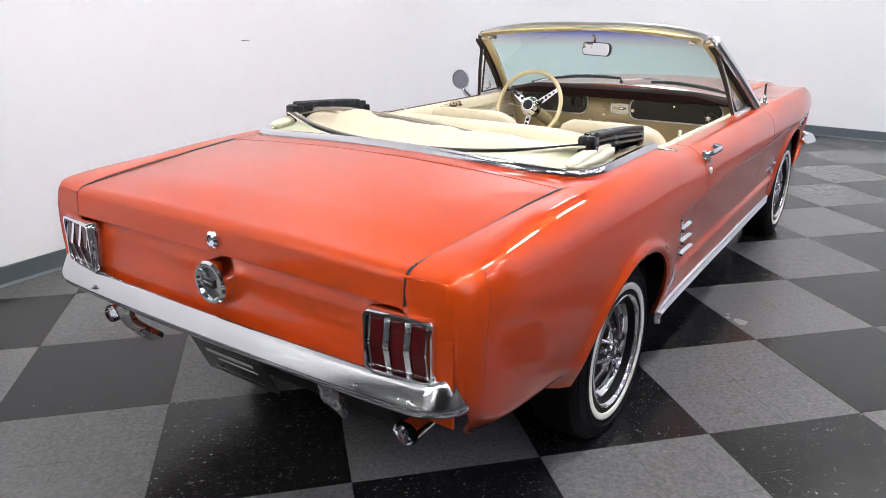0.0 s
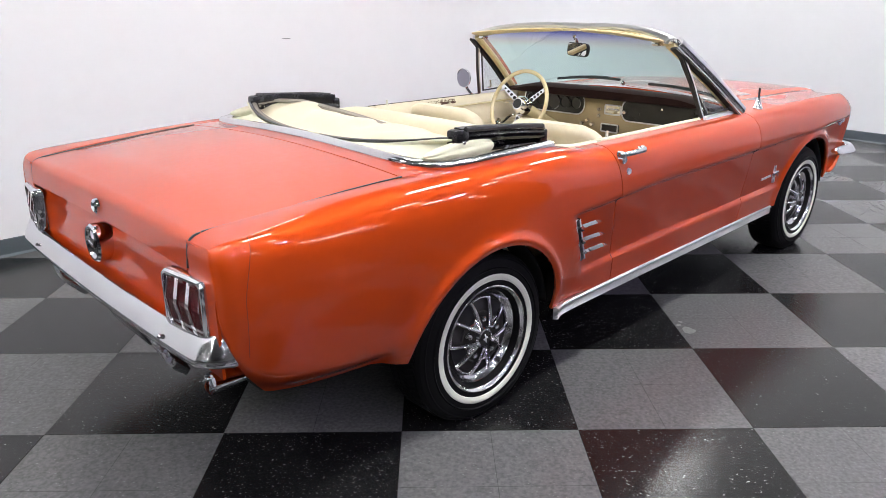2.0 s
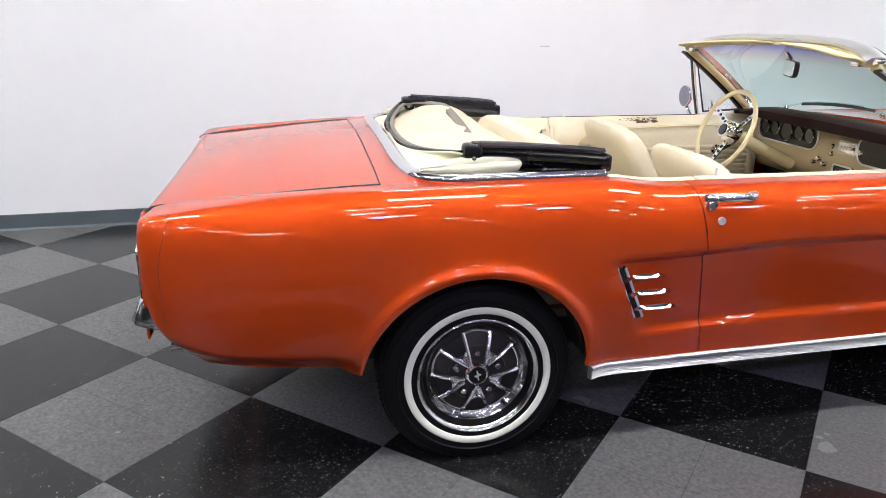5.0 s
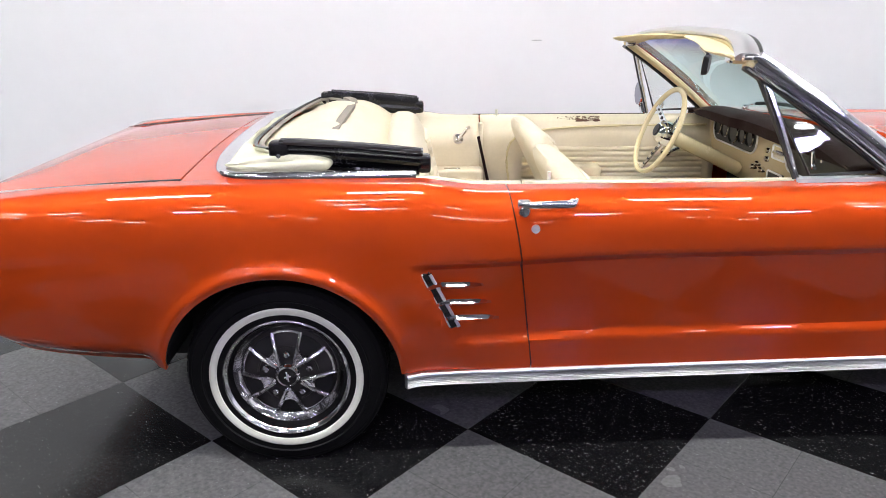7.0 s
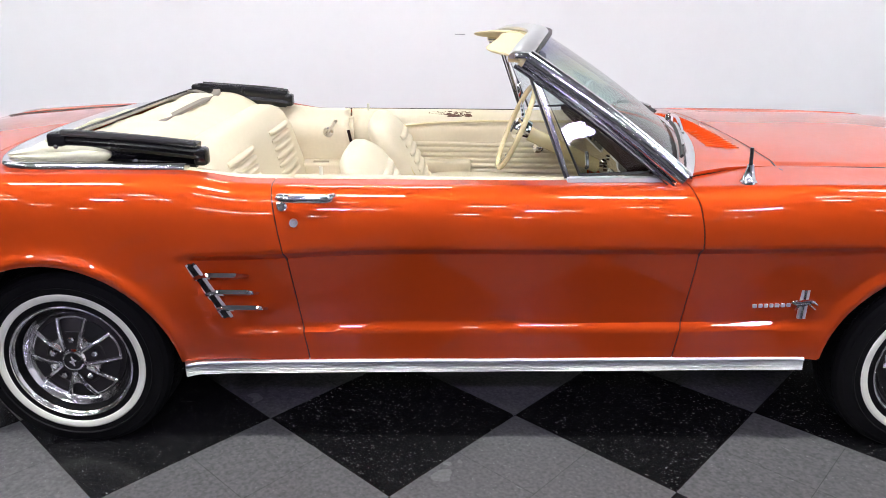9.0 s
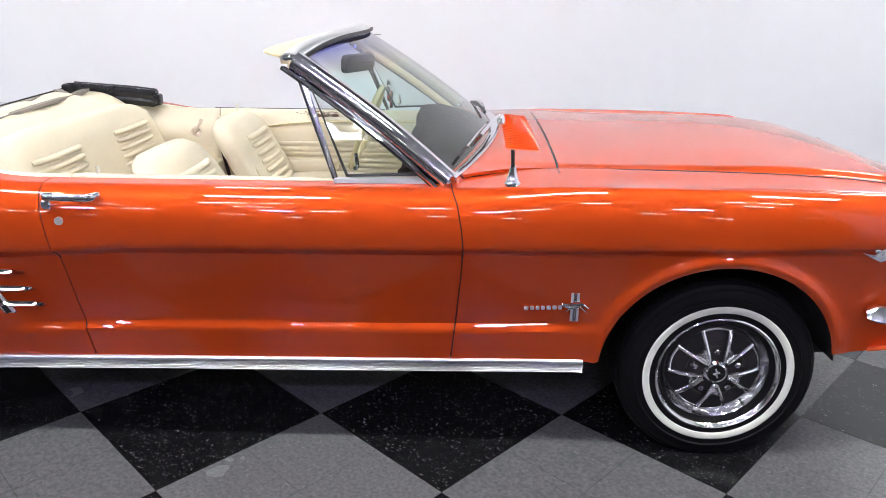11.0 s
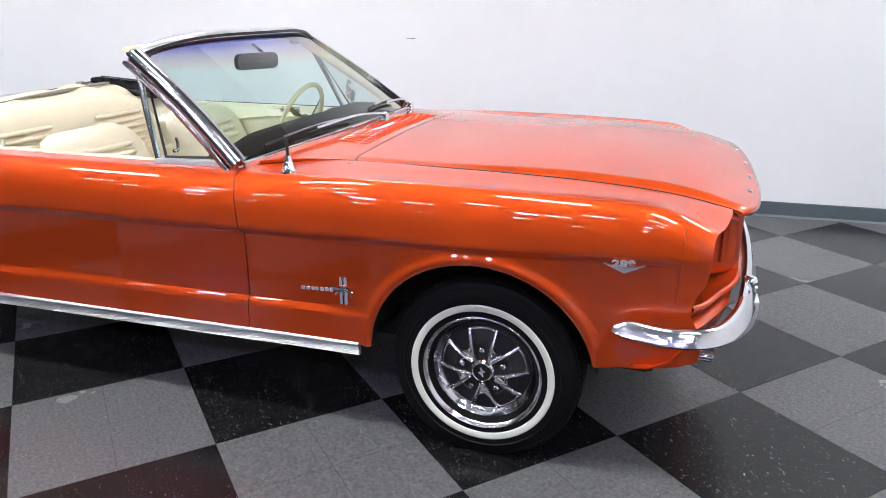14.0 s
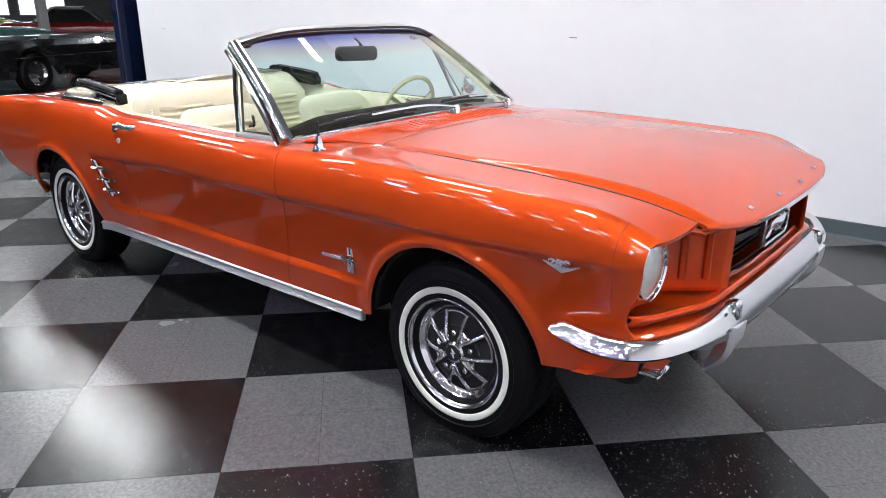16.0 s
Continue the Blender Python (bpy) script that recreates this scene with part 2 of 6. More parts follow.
# ---- mesh tools ----
def herm(*pts):
    """A smooth curve through (x, y) pairs that does not overshoot."""
    xs, ys = [float(p[0]) for p in pts], [float(p[1]) for p in pts]
    d = [(ys[i + 1] - ys[i]) / (xs[i + 1] - xs[i]) for i in range(len(xs) - 1)]
    m = [d[0]] + [0 if d[i - 1] * d[i] <= 0 else 2 * d[i - 1] * d[i] / (d[i - 1] + d[i]) for i in range(1, len(d))] + [d[-1]]

    def f(x):
        if x <= xs[0]:
            return ys[0]
        if x >= xs[-1]:
            return ys[-1]
        i = max(k for k in range(len(xs) - 1) if xs[k] <= x)
        h = xs[i + 1] - xs[i]
        t = (x - xs[i]) / h
        return ((1 + 2 * t) * (1 - t) ** 2 * ys[i] + t * (1 - t) ** 2 * h * m[i]
                + t * t * (3 - 2 * t) * ys[i + 1] + t * t * (t - 1) * h * m[i + 1])
    return f


def smooth(a, b, x):
    t = min(1.0, max(0.0, (x - a) / (b - a)))
    return t * t * (3 - 2 * t)


def lerp(a, b, t):
    return a + (b - a) * t


def thing(name, label, category, at=(0, 0, 0), group="", kind=""):
    ob = new(name)
    ob.location = at
    ob.empty_display_size = 0.1
    return tagged(ob, label, category, group, kind)


def part(name, bm, material, parent=None, label="", sharp=35.0, thick=0.0, offset=-1.0, normals=True, flange=0.0):
    me = bpy.data.meshes.new(name)
    if flange:
        hem(bm, flange)
    if normals and not flange:
        bmesh.ops.recalc_face_normals(bm, faces=bm.faces)
    bm.to_mesh(me)
    bm.free()
    for p in me.polygons:
        p.use_smooth = True
    me.set_sharp_from_angle(angle=radians(sharp))
    for mt in (material if isinstance(material, (list, tuple)) else [material]):
        me.materials.append(mt)
    ob = new(name, me)
    if parent:
        ob.parent = parent
    if label:
        ob["label"] = label
    if thick:
        so = ob.modifiers.new("thickness", "SOLIDIFY")
        so.thickness, so.offset, so.use_even_offset = thick, offset, False
    return ob


def hem(bm, depth):
    """Turns the rim of a body panel inwards, with a crisp edge, and faces the panel away from the car's middle."""
    bmesh.ops.recalc_face_normals(bm, faces=bm.faces)
    bm.normal_update()
    middle = lambda p: Vector((0, max(-1.9, min(1.7, p.y)), 0.45))
    vote = sum(f.normal.dot(f.calc_center_median() - middle(f.calc_center_median())) * f.calc_area() for f in bm.faces)
    if vote < 0:
        bmesh.ops.reverse_faces(bm, faces=bm.faces)
        bm.normal_update()
    for e in [e for e in bm.edges if e.is_boundary]:
        a, b = e.verts
        q = [bm.verts.new(a.co), bm.verts.new(b.co), bm.verts.new(b.co - b.normal * depth), bm.verts.new(a.co - a.normal * depth)]
        bm.faces.new(q)


def grid_mesh(rows, closed=False, flip=False, bm=None):
    """A sheet from rows of points."""
    bm = bm or bmesh.new()
    vs = [[bm.verts.new(p) for p in r] for r in rows]
    for a, b in zip(vs, vs[1:]):
        k = len(a)
        for i in range(k if closed else k - 1):
            q = (a[i], a[(i + 1) % k], b[(i + 1) % k], b[i])
            try:
                bm.faces.new(q[::-1] if flip else q)
            except ValueError:
                pass
    return bm


def capped(rows, bm=None):
    """A closed tube of rings with its ends filled."""
    bm = bm or bmesh.new()
    vs = [[bm.verts.new(p) for p in r] for r in rows]
    k = len(vs[0])
    for a, b in zip(vs, vs[1:]):
        for i in range(k):
            bm.faces.new((a[i], a[(i + 1) % k], b[(i + 1) % k], b[i]))
    bm.faces.new(vs[0][::-1])
    bm.faces.new(vs[-1])
    return bm


def sweep(path, profile, up=(0, 0, 1), closed=False, bm=None, scale=None):
    """A profile of (side, up) pairs carried along a path."""
    path = [Vector(p) for p in path]
    n = len(path)
    rings = []
    for i, p in enumerate(path):
        a = path[(i - 1) % n] if closed or i else p
        b = path[(i + 1) % n] if closed or i < n - 1 else p
        t = (b - a).normalized()
        u = Vector(up(i) if callable(up) else up)
        s = t.cross(u).normalized()
        u = s.cross(t).normalized()
        k = scale(i / max(1, n - 1)) if scale else (1, 1)
        rings.append([p + s * (x * k[0]) + u * (z * k[1]) for x, z in profile])
    if closed:
        bm = bm or bmesh.new()
        vs = [[bm.verts.new(p) for p in r] for r in rings]
        m = len(profile)
        for i in range(n):
            a, b = vs[i], vs[(i + 1) % n]
            for j in range(m):
                bm.faces.new((a[j], a[(j + 1) % m], b[(j + 1) % m], b[j]))
        return bm
    return capped(rings, bm)


def circle(r, n=10, ry=None):
    return [(r * math.cos(2 * math.pi * i / n), (ry or r) * math.sin(2 * math.pi * i / n)) for i in range(n)]


def tube(path, r, n=8, bm=None, up=(0, 0, 1), closed=False):
    return sweep(path, circle(r, n), up, closed, bm)


def ride(pts, n=8):
    """Points along a smooth line through a few places."""
    pts = [Vector(p) for p in pts]
    out = []
    for i in range(len(pts) - 1):
        p0, p1, p2, p3 = pts[max(0, i - 1)], pts[i], pts[i + 1], pts[min(len(pts) - 1, i + 2)]
        for k in range(n):
            t = k / n
            out.append(0.5 * ((2 * p1) + (p2 - p0) * t + (2 * p0 - 5 * p1 + 4 * p2 - p3) * t * t + (3 * p1 - p0 - 3 * p2 + p3) * t ** 3))
    return out + [pts[-1]]


def block(size, at=(0, 0, 0), bevel=0.0, turn=None, segs=2, bm=None):
    """A box with rounded edges."""
    b = bmesh.new()
    bmesh.ops.create_cube(b, size=1.0)
    bmesh.ops.scale(b, vec=size, verts=b.verts)
    if bevel:
        bmesh.ops.bevel(b, geom=list(b.edges), offset=bevel, segments=segs, profile=0.5, affect="EDGES")
    if turn:
        bmesh.ops.transform(b, matrix=turn, verts=b.verts)
    bmesh.ops.translate(b, vec=at, verts=b.verts)
    return join(b, bm)


def join(b, bm=None):
    if bm is None:
        return b
    table = {v: bm.verts.new(v.co) for v in b.verts}
    for f in b.faces:
        bm.faces.new([table[v] for v in f.verts])
    b.free()
    return bm


def lathe(profile, n=48, axis="x", at=(0, 0, 0), bm=None, closed=False):
    """A profile of (along the axis, radius) pairs turned round the axis."""
    at = Vector(at)
    rows = []
    for a, r in profile:
        ring = []
        for i in range(n):
            w = 2 * math.pi * i / n
            c, s = r * math.cos(w), r * math.sin(w)
            ring.append(at + Vector({"x": (a, c, s), "y": (c, a, s), "z": (c, s, a)}[axis]))
        rows.append(ring)
    if closed:
        rows.append(rows[0])
    b = grid_mesh(rows, closed=True)
    if closed:
        bmesh.ops.remove_doubles(b, verts=b.verts, dist=1e-6)
    else:
        for r in (rows[0], rows[-1]):
            pass
    return join(b, bm)


def flip_x(bm):
    bmesh.ops.scale(bm, vec=(-1, 1, 1), verts=bm.verts)
    bmesh.ops.reverse_faces(bm, faces=bm.faces)
    return bm


def sides(name, make, material, parent, label="", **kw):
    """The same part on both flanks, each a mesh of its own."""
    obs = []
    for s in (1, -1):
        bm = make()
        if s < 0:
            flip_x(bm)
        obs.append(part(name, bm, material, parent(s) if callable(parent) else parent, label, **kw))
    return obs


# ---- the hall ----
TILE, TURN_TILES = 0.615, 2.52
CORNER = Vector((1.020, 0.510, 0.0))
WAY_U = Vector((-math.sin(radians(TURN_TILES - 45)), math.cos(radians(TURN_TILES - 45)), 0)) * TILE
WAY_V = Vector((-math.sin(radians(TURN_TILES + 45)), math.cos(radians(TURN_TILES + 45)), 0)) * TILE

floor = part("floor", block((44, 58, 0.2), (-3, -16, -0.106)), SUBFLOOR)
tagged(floor, "checkerboard floor of waxed grey and black vinyl tiles", "floor", kind="structure")

# Ceiling added out of view; its dark grey sets bounce and reflections.
ceiling = part("ceiling", block((44, 58, 0.2), (-3, -16, 5.3)), CEILING)
tagged(ceiling, "unseen grey ceiling added to close the showroom hall", "ceiling", kind="structure")
# Added walls, mostly out of view; their pale tone brightens the car's reflections.
for nm, size, at in (("wall_north", (44, 0.2, 5.4), (-3, 13.0, 2.6)), ("wall_south", (44, 0.2, 5.4), (-3, -45.0, 2.6)),
                     ("wall_east", (0.2, 58, 5.4), (19.0, -16, 2.6)), ("wall_west", (0.2, 58, 5.4), (-25.0, -16, 2.6))):
    w = part(nm, block(size, at), HALL_WALL)
    tagged(w, "pale outer wall added to close the showroom hall", "wall", kind="structure")


# the white backdrop wall: a long straight run, a rounded corner, and a return across the nose end
def backdrop_line():
    pts = [Vector((-2.45 - 0.055 * y, y, 0)) for y in np.linspace(-5.95, 3.9, 40)]
    c = Vector((-2.45 - 0.055 * 3.9, 3.9, 0))
    r = 1.75
    mid = c + Vector((r, 0.05, 0))
    for i in range(1, 25):
        w = math.pi - (math.pi / 2 + radians(5)) * i / 24
        pts.append(mid + Vector((r * math.cos(w), r * math.sin(w), 0)))
    e = pts[-1]
    for i in range(1, 12):
        pts.append(e + Vector((0.6 * i, -0.055 * 0.6 * i * 1.6, 0)))
    return pts


LINE = backdrop_line()
wall = part("wall_backdrop", sweep(LINE, [(0, 0), (0, 5.18), (-0.14, 5.18), (-0.14, 0)]), WHITE_WALL)
tagged(wall, "long white painted backdrop wall with a rounded corner", "wall", kind="structure")
base = part("baseboard", sweep([p + Vector((0, 0, 0.0)) for p in LINE], [(0.024, 0.0), (0.010, 0.012), (0.008, 0.10), (0.002, 0.104), (0.0, 0.0)]), BASE_GREY)
tagged(base, "dark grey vinyl cove base along the white wall", "baseboard", kind="structure")
for y, z in ((-0.117, 1.172), (-5.46, 1.131)):
    m = part("wall_joint_mark", block((0.004, 0.07, 0.004), (-2.448 - 0.055 * y, y, z), 0.001), BASE_GREY)
    tagged(m, "short thin dark scuff line on the white wall", "scuff mark", group="marks on the wall")


def ceiling_strip(x, y, z, length, along, wide=0.16, glass=None):
    t = thing("ceiling_strip_light", "long white ceiling strip light, switched on", "ceiling light", (x, y, z), "ceiling strips")
    size = (wide, length, 0.05) if along == "y" else (length, wide, 0.05)
    part("case", block((size[0] + 0.03, size[1] + 0.03, 0.05), (0, 0, 0.045), 0.008), LAMP_CASE, t, "white steel housing")
    part("diffuser", block((size[0], size[1], 0.05), (0, 0, -0.004), 0.012), glass or LED, t)
    part("hanger", tube([(0, 0, 0.05), (0, 0, 5.2 - z)], 0.006, 6, up=(1, 0, 0)), LAMP_CASE, t)
    return t


strip = ceiling_strip(-1.0, -0.8, 3.9, 1.3, "y", 0.125)
# Unseen rows added to light the far cars and the hall's end.
for x, y0, gap, count, z in ((-7.5, -12.0, 5.0, 2, 4.2), (0.5, -14.0, 3.5, 2, 4.2), (-9.0, -36.0, 5.0, 4, 4.2), (-2.0, -30.0, 5.0, 3, 4.2)):
    for k in range(count):
        copy_thing(strip, pose(x, y0 + gap * k, z))
slim = ceiling_strip(3.4, -6.2, 4.2, 0.85, "y", 0.07)
for y in (-1.4, 3.3):
    copy_thing(slim, pose(3.4, y, 4.2))
wide = ceiling_strip(1.62, -5.3, 4.2, 0.95, "y", 0.34)
for k in range(1, 5):
    copy_thing(wide, pose(1.62, -5.3 + 2.15 * k, 4.2))
# The lamp at y -7.1 is added to strengthen the floor glare.
for x, y in ((-1.4, 4.3), (-1.1, -5.75), (-1.1, -7.1), (-1.3, -9.5)):
    copy_thing(wide, pose(x, y, 4.2))
short = ceiling_strip(4.6, -6.6, 4.2, 0.42, "y", 0.09, SHORT_LED)
for k, (x, y) in enumerate(((4.7, -4.9), (4.5, -3.2), (4.7, -1.6), (4.5, 0.2), (4.65, 1.8), (4.5, 3.6), (6.3, -5.6), (6.2, -3.4), (6.4, -1.1), (6.2, 1.2), (6.35, 3.3))):
    copy_thing(short, pose(x, y, 4.2))
for k in range(5):
    copy_thing(short, pose(9.2, -6.4 + 3.3 * k, 4.2))
    copy_thing(short, pose(12.0, -7.0 + 4.2 * k, 4.2))

# daylight in the far end of the hall
for x in (-16.6, -13.4):
    win = thing("window_1" if x < -15 else "window_2", "bright far window at the end of the hall", "window", (x, -44.9, 2.0), kind="structure")
    part("window_frame", sweep([(-1.35, 0.05, -1.3), (1.35, 0.05, -1.3), (1.35, 0.05, 1.3), (-1.35, 0.05, 1.3)], [(-0.06, -0.06), (0.06, -0.06), (0.06, 0.06), (-0.06, 0.06)], up=(0, 1, 0), closed=True), LAMP_CASE, win)
    part("pane", block((2.6, 0.02, 2.5), (0, 0.02, 0)), DAYLIGHT, win)


def spot(x, y, z):
    t = thing("ceiling_spot", "small round cool-white ceiling spotlight, switched on", "spotlight", (x, y, z), "ceiling spots")
    part("can", lathe([(0.16, 0.08), (0.16, 0.18), (0.0, 0.205), (-0.01, 0.20), (0.0, 0.185)], 16, "z"), LAMP_CASE, t)
    part("lens", lathe([(0.002, 0.0005), (0.0, 0.19)], 16, "z"), SPOT_LED, t)
    part("stem", tube([(0, 0, 0.15), (0, 0, 5.2 - z)], 0.008, 6, up=(1, 0, 0)), LAMP_CASE, t)
    return t


one = spot(5.4, -3.6, 3.6)
for iy in range(1, 4):
    copy_thing(one, pose(5.4, -3.6 + 2.2 * iy, 3.6))


# ---- the car: reference lines of its body, right flank ----
AXLE, WHEEL_Z, TYRE_R = 1.3715, 0.299, 0.313
REAR_ARCH, FRONT_ARCH = (-1.398, 0.292, 0.360), (1.357, 0.310, 0.366)
char_z = herm((-2.4, 0.70), (-0.98, 0.684), (-0.34, 0.712), (0.1, 0.716), (0.58, 0.722), (1.22, 0.735), (1.87, 0.750), (2.05, 0.752))
char_x = herm((-2.360, 0.772), (-2.353, 0.797), (-2.342, 0.815), (-2.32, 0.831), (-2.28, 0.841), (-2.2, 0.847), (-1.9, 0.852), (-1.4, 0.862), (-0.7, 0.858), (0.0, 0.857), (0.6, 0.855),
              (1.4, 0.850), (1.8, 0.832), (1.95, 0.814), (2.0, 0.803), (2.04, 0.785))
top_x = herm((-2.35, 0.660), (-2.1, 0.682), (-1.83, 0.696), (-1.6, 0.710), (-1.3, 0.722), (0.5, 0.716), (0.60, 0.672), (0.72, 0.610), (0.85, 0.580), (1.1, 0.576), (1.5, 0.578), (1.9, 0.582), (2.03, 0.580), (2.10, 0.575))
top_z = herm((-2.360, 0.806), (-2.353, 0.827), (-2.342, 0.841), (-2.32, 0.851), (-2.28, 0.858), (-2.05, 0.879), (-1.9, 0.890), (-1.7, 0.902), (-1.5, 0.908), (-1.0, 0.911), (-0.93, 0.905), (-0.84, 0.892), (-0.76, 0.888), (0.0, 0.889),
             (0.5, 0.898), (0.85, 0.910), (1.2, 0.909), (1.5, 0.905), (1.7, 0.897), (1.86, 0.884), (1.96, 0.868), (2.04, 0.850), (2.09, 0.838), (2.12, 0.830))
crease_z = herm((-2.360, 0.808), (-2.353, 0.830), (-2.342, 0.845), (-2.32, 0.856), (-2.28, 0.862), (-2.05, 0.883), (-1.8, 0.900), (-1.5, 0.908), (-1.0, 0.911), (-0.93, 0.904), (-0.84, 0.890), (-0.76, 0.886), (0.0, 0.887),
                (0.5, 0.890), (1.1, 0.893), (1.4, 0.891), (1.56, 0.888), (1.72, 0.884), (1.84, 0.878), (1.92, 0.860), (1.99, 0.834), (2.06, 0.805))
low_z = herm((-2.34, 0.50), (-2.29, 0.437), (-2.18, 0.378), (-2.03, 0.350), (-1.9, 0.338), (-1.78, 0.334), (-1.72, 0.336), (-1.01, 0.306), (0.94, 0.333),
             (1.72, 0.378), (1.87, 0.386), (2.0, 0.425), (2.06, 0.47))
door_rear = herm((0.33, -0.632), (0.45, -0.648), (0.70, -0.683), (0.91, -0.722))
door_front = herm((0.33, 0.522), (0.50, 0.54), (0.72, 0.556), (0.84, 0.54), (0.92, 0.505))
nose_y = herm((0.39, 2.0), (0.46, 2.016), (0.53, 2.002), (0.59, 1.978), (0.63, 1.984), (0.68, 2.008), (0.73, 2.016), (0.82, 2.018), (0.87, 2.018))
tail_y = herm((0.36, -2.175), (0.45, -2.255), (0.55, -2.328), (0.70, -2.355), (0.80, -2.355), (0.86, -2.344))


KNEE = 1.64  # the crease along the shoulder


def bottom(y):
    z = low_z(y)
    for c, h, r in (REAR_ARCH, FRONT_ARCH):
        if abs(y - c) < r:
            z = max(z, h + math.sqrt(r * r - (y - c) ** 2))
    return z


def flank_x(y, z):
    """How far the flank stands out below the character line."""
    zc, xc = char_z(y), char_x(y)
    d = max(0.0, zc - z)
    quarter = xc - 0.062 * (d / 0.36) ** 2
    cove = smooth(-1.0 + 0.42 * d, -0.95 + 0.42 * d, y)
    front = 1 - 0.35 * smooth(0.7, 1.5, y)
    x = xc - 0.047 * (d / 0.38) ** 1.1
    step = 0.030 * smooth(-0.004, 0.030, d) * front * (1 - smooth(1.86, 1.99, y))
    below = 0.016 * smooth(zc - 0.262, zc - 0.288, z) * (1 - smooth(0.85, 1.05, y))
    x = x - step + below
    out = lerp(quarter, x, cove)
    out -= 0.068 * smooth(low_z(y) + 0.100, low_z(y) - 0.005, z) ** 1.5 * smooth(-1.74, -1.84, y)
    return out + flare(y, z)


def flare(y, z):
    """The rolled lip round the wheel openings."""
    out = 0.0
    for c, h, r in (REAR_ARCH, FRONT_ARCH):
        k = math.hypot(y - c, z - h) - r
        if -0.02 < k < 0.2:
            out += 0.012 * math.exp(-((k - 0.018) / 0.020) ** 2) + 0.010 * math.exp(-(k / 0.07) ** 2)
    return out


def flank(y, w):
    """A place on the flank: w runs from 0 at the bottom by 1 at the character line to 2 at the seam on top."""
    zc = char_z(y)
    if w <= 1:
        zb = bottom(y)
        z = zb + (zc - zb) * w
        return Vector((flank_x(y, z), y, z))
    edge = smooth(0.50, 0.95, y) * (1 - 0.35 * smooth(1.80, 2.0, y))
    xc, xk, zk = char_x(y), char_x(y) - 0.086 + 0.044 * smooth(-1.95, -2.30, y) + 0.026 * edge, crease_z(y) + 0.0092 * edge
    if w > KNEE:
        v = (w - KNEE) / (2 - KNEE)
        crest = 0.002 * smooth(0.75, 1.15, y) * (1 - smooth(1.70, 1.95, y)) + 0.004 * smooth(-1.55, -2.0, y) * smooth(-2.33, -2.22, y)
        lip = -0.002 * smooth(0.90, 1.25, y) * (1 - smooth(1.75, 1.97, y)) + 0.004 * smooth(-1.62, -2.1, y) * smooth(-2.35, -2.27, y)
        dip = 0.009 * smooth(0.0, 0.28, v) * (1 - smooth(0.5, 1.0, v)) * smooth(0.75, 1.2, y) * (1 - smooth(1.75, 1.96, y))
        return Vector((lerp(xk, top_x(y), v), y, -dip + lerp(zk, top_z(y), smooth(0, 1, v) * 0.5 + v * 0.5) + crest * math.sin(math.pi * v) + lip * v))
    bow_end = 0.78 * math.pi / 2

    def round_off(a):
        c, s, n = math.cos(a), math.sin(a), 2.7 - 0.5 * edge
        k = (abs(c) ** n + abs(s) ** n) ** (-1 / n)
        return c * k, s * k
    u0, v0 = round_off(bow_end)
    u, v = round_off(bow_end * (w - 1) / (KNEE - 1))
    z = zc + (zk - zc) * v / v0
    return Vector((xk + (xc - xk) * (u - u0) / (1 - u0) + flare(y, z), y, z))


def spaced(y0, y1, step):
    """Stations along the car, closer together at the wheel arches and creases."""
    ys = set(np.round(np.arange(y0, y1, step), 4)) | {y0, y1}
    for c, h, r in (REAR_ARCH, FRONT_ARCH):
        for i in range(41):
            ys.add(round(c - r * math.cos(math.pi * i / 40), 4))
        ys.update((round(c - r * 1.0005, 4), round(c + r * 1.0005, 4)))
    ys.update((-2.351, -2.348, -2.345, -2.340, -2.334, -2.326, -2.316, -2.304, -2.29))
    ys = sorted(y for y in ys if y0 <= y <= y1)
    out = [ys[0]]
    for y in ys[1:]:
        if y - out[-1] > 0.0012:
            out.append(y)
    out[-1] = y1
    return [(y - y0) / (y1 - y0) for y in out]


LOW_ROWS = [0, 0.02, 0.05] + [0.05 + 0.85 * i / 30 for i in range(1, 31)] + [0.93, 0.955, 0.97, 0.98, 0.988, 0.994, 1.0]
TOP_ROWS = [1 + (KNEE - 1) * i / 18 for i in range(1, 19)] + [KNEE + (2 - KNEE) * f for f in (0.04, 0.15, 0.35, 0.6, 0.8, 0.93, 1.0)]


def skin(left, right, step=0.03, gap=0.0023, w_from=0.0, w_to=2.0, brow=0.0):
    """A body panel between two shut lines y(z)."""
    y0, y1 = left(0.7), right(0.7)
    us = spaced(y0, y1, step)
    reach = min(0.40, (y1 - y0) * 0.4)
    rows = []
    for w in [r for r in LOW_ROWS + TOP_ROWS if w_from <= r <= w_to]:
        row = []
        for u in us:
            z = 0.6
            for _ in range(4):
                y = lerp(y0 + gap, y1 - gap, u)
                y += (left(z) - y0) * (1 - smooth(0, reach, y - y0)) + (right(z) - y1 + brow * smooth(1.30, 2.0, w)) * (1 - smooth(0, min(reach, 0.26), y1 - y))
                p = flank(y, w)
                z = p.z
            row.append(p)
        rows.append(row)
    return grid_mesh(rows)


car = thing("convertible_car", "orange-red classic two-door convertible with its cream top folded down", "car", (-0.007, 0, 0))
car.rotation_euler = (0, 0, radians(0.2))


THICK = 0.014
sides("front_fender", lambda: skin(door_front, nose_y, brow=0.048), PAINT, car, flange=THICK)
doors = sides("door", lambda: skin(door_rear, door_front), PAINT, car, "closed orange-red door with a creased flank", flange=THICK)
sides("quarter_panel", lambda: skin(tail_y, door_rear), PAINT, car, flange=THICK)


# ---- hood, cowl and nose ----
lip_y = lambda x: 2.158 - 0.084 * (abs(x) / 0.6) ** 3.2
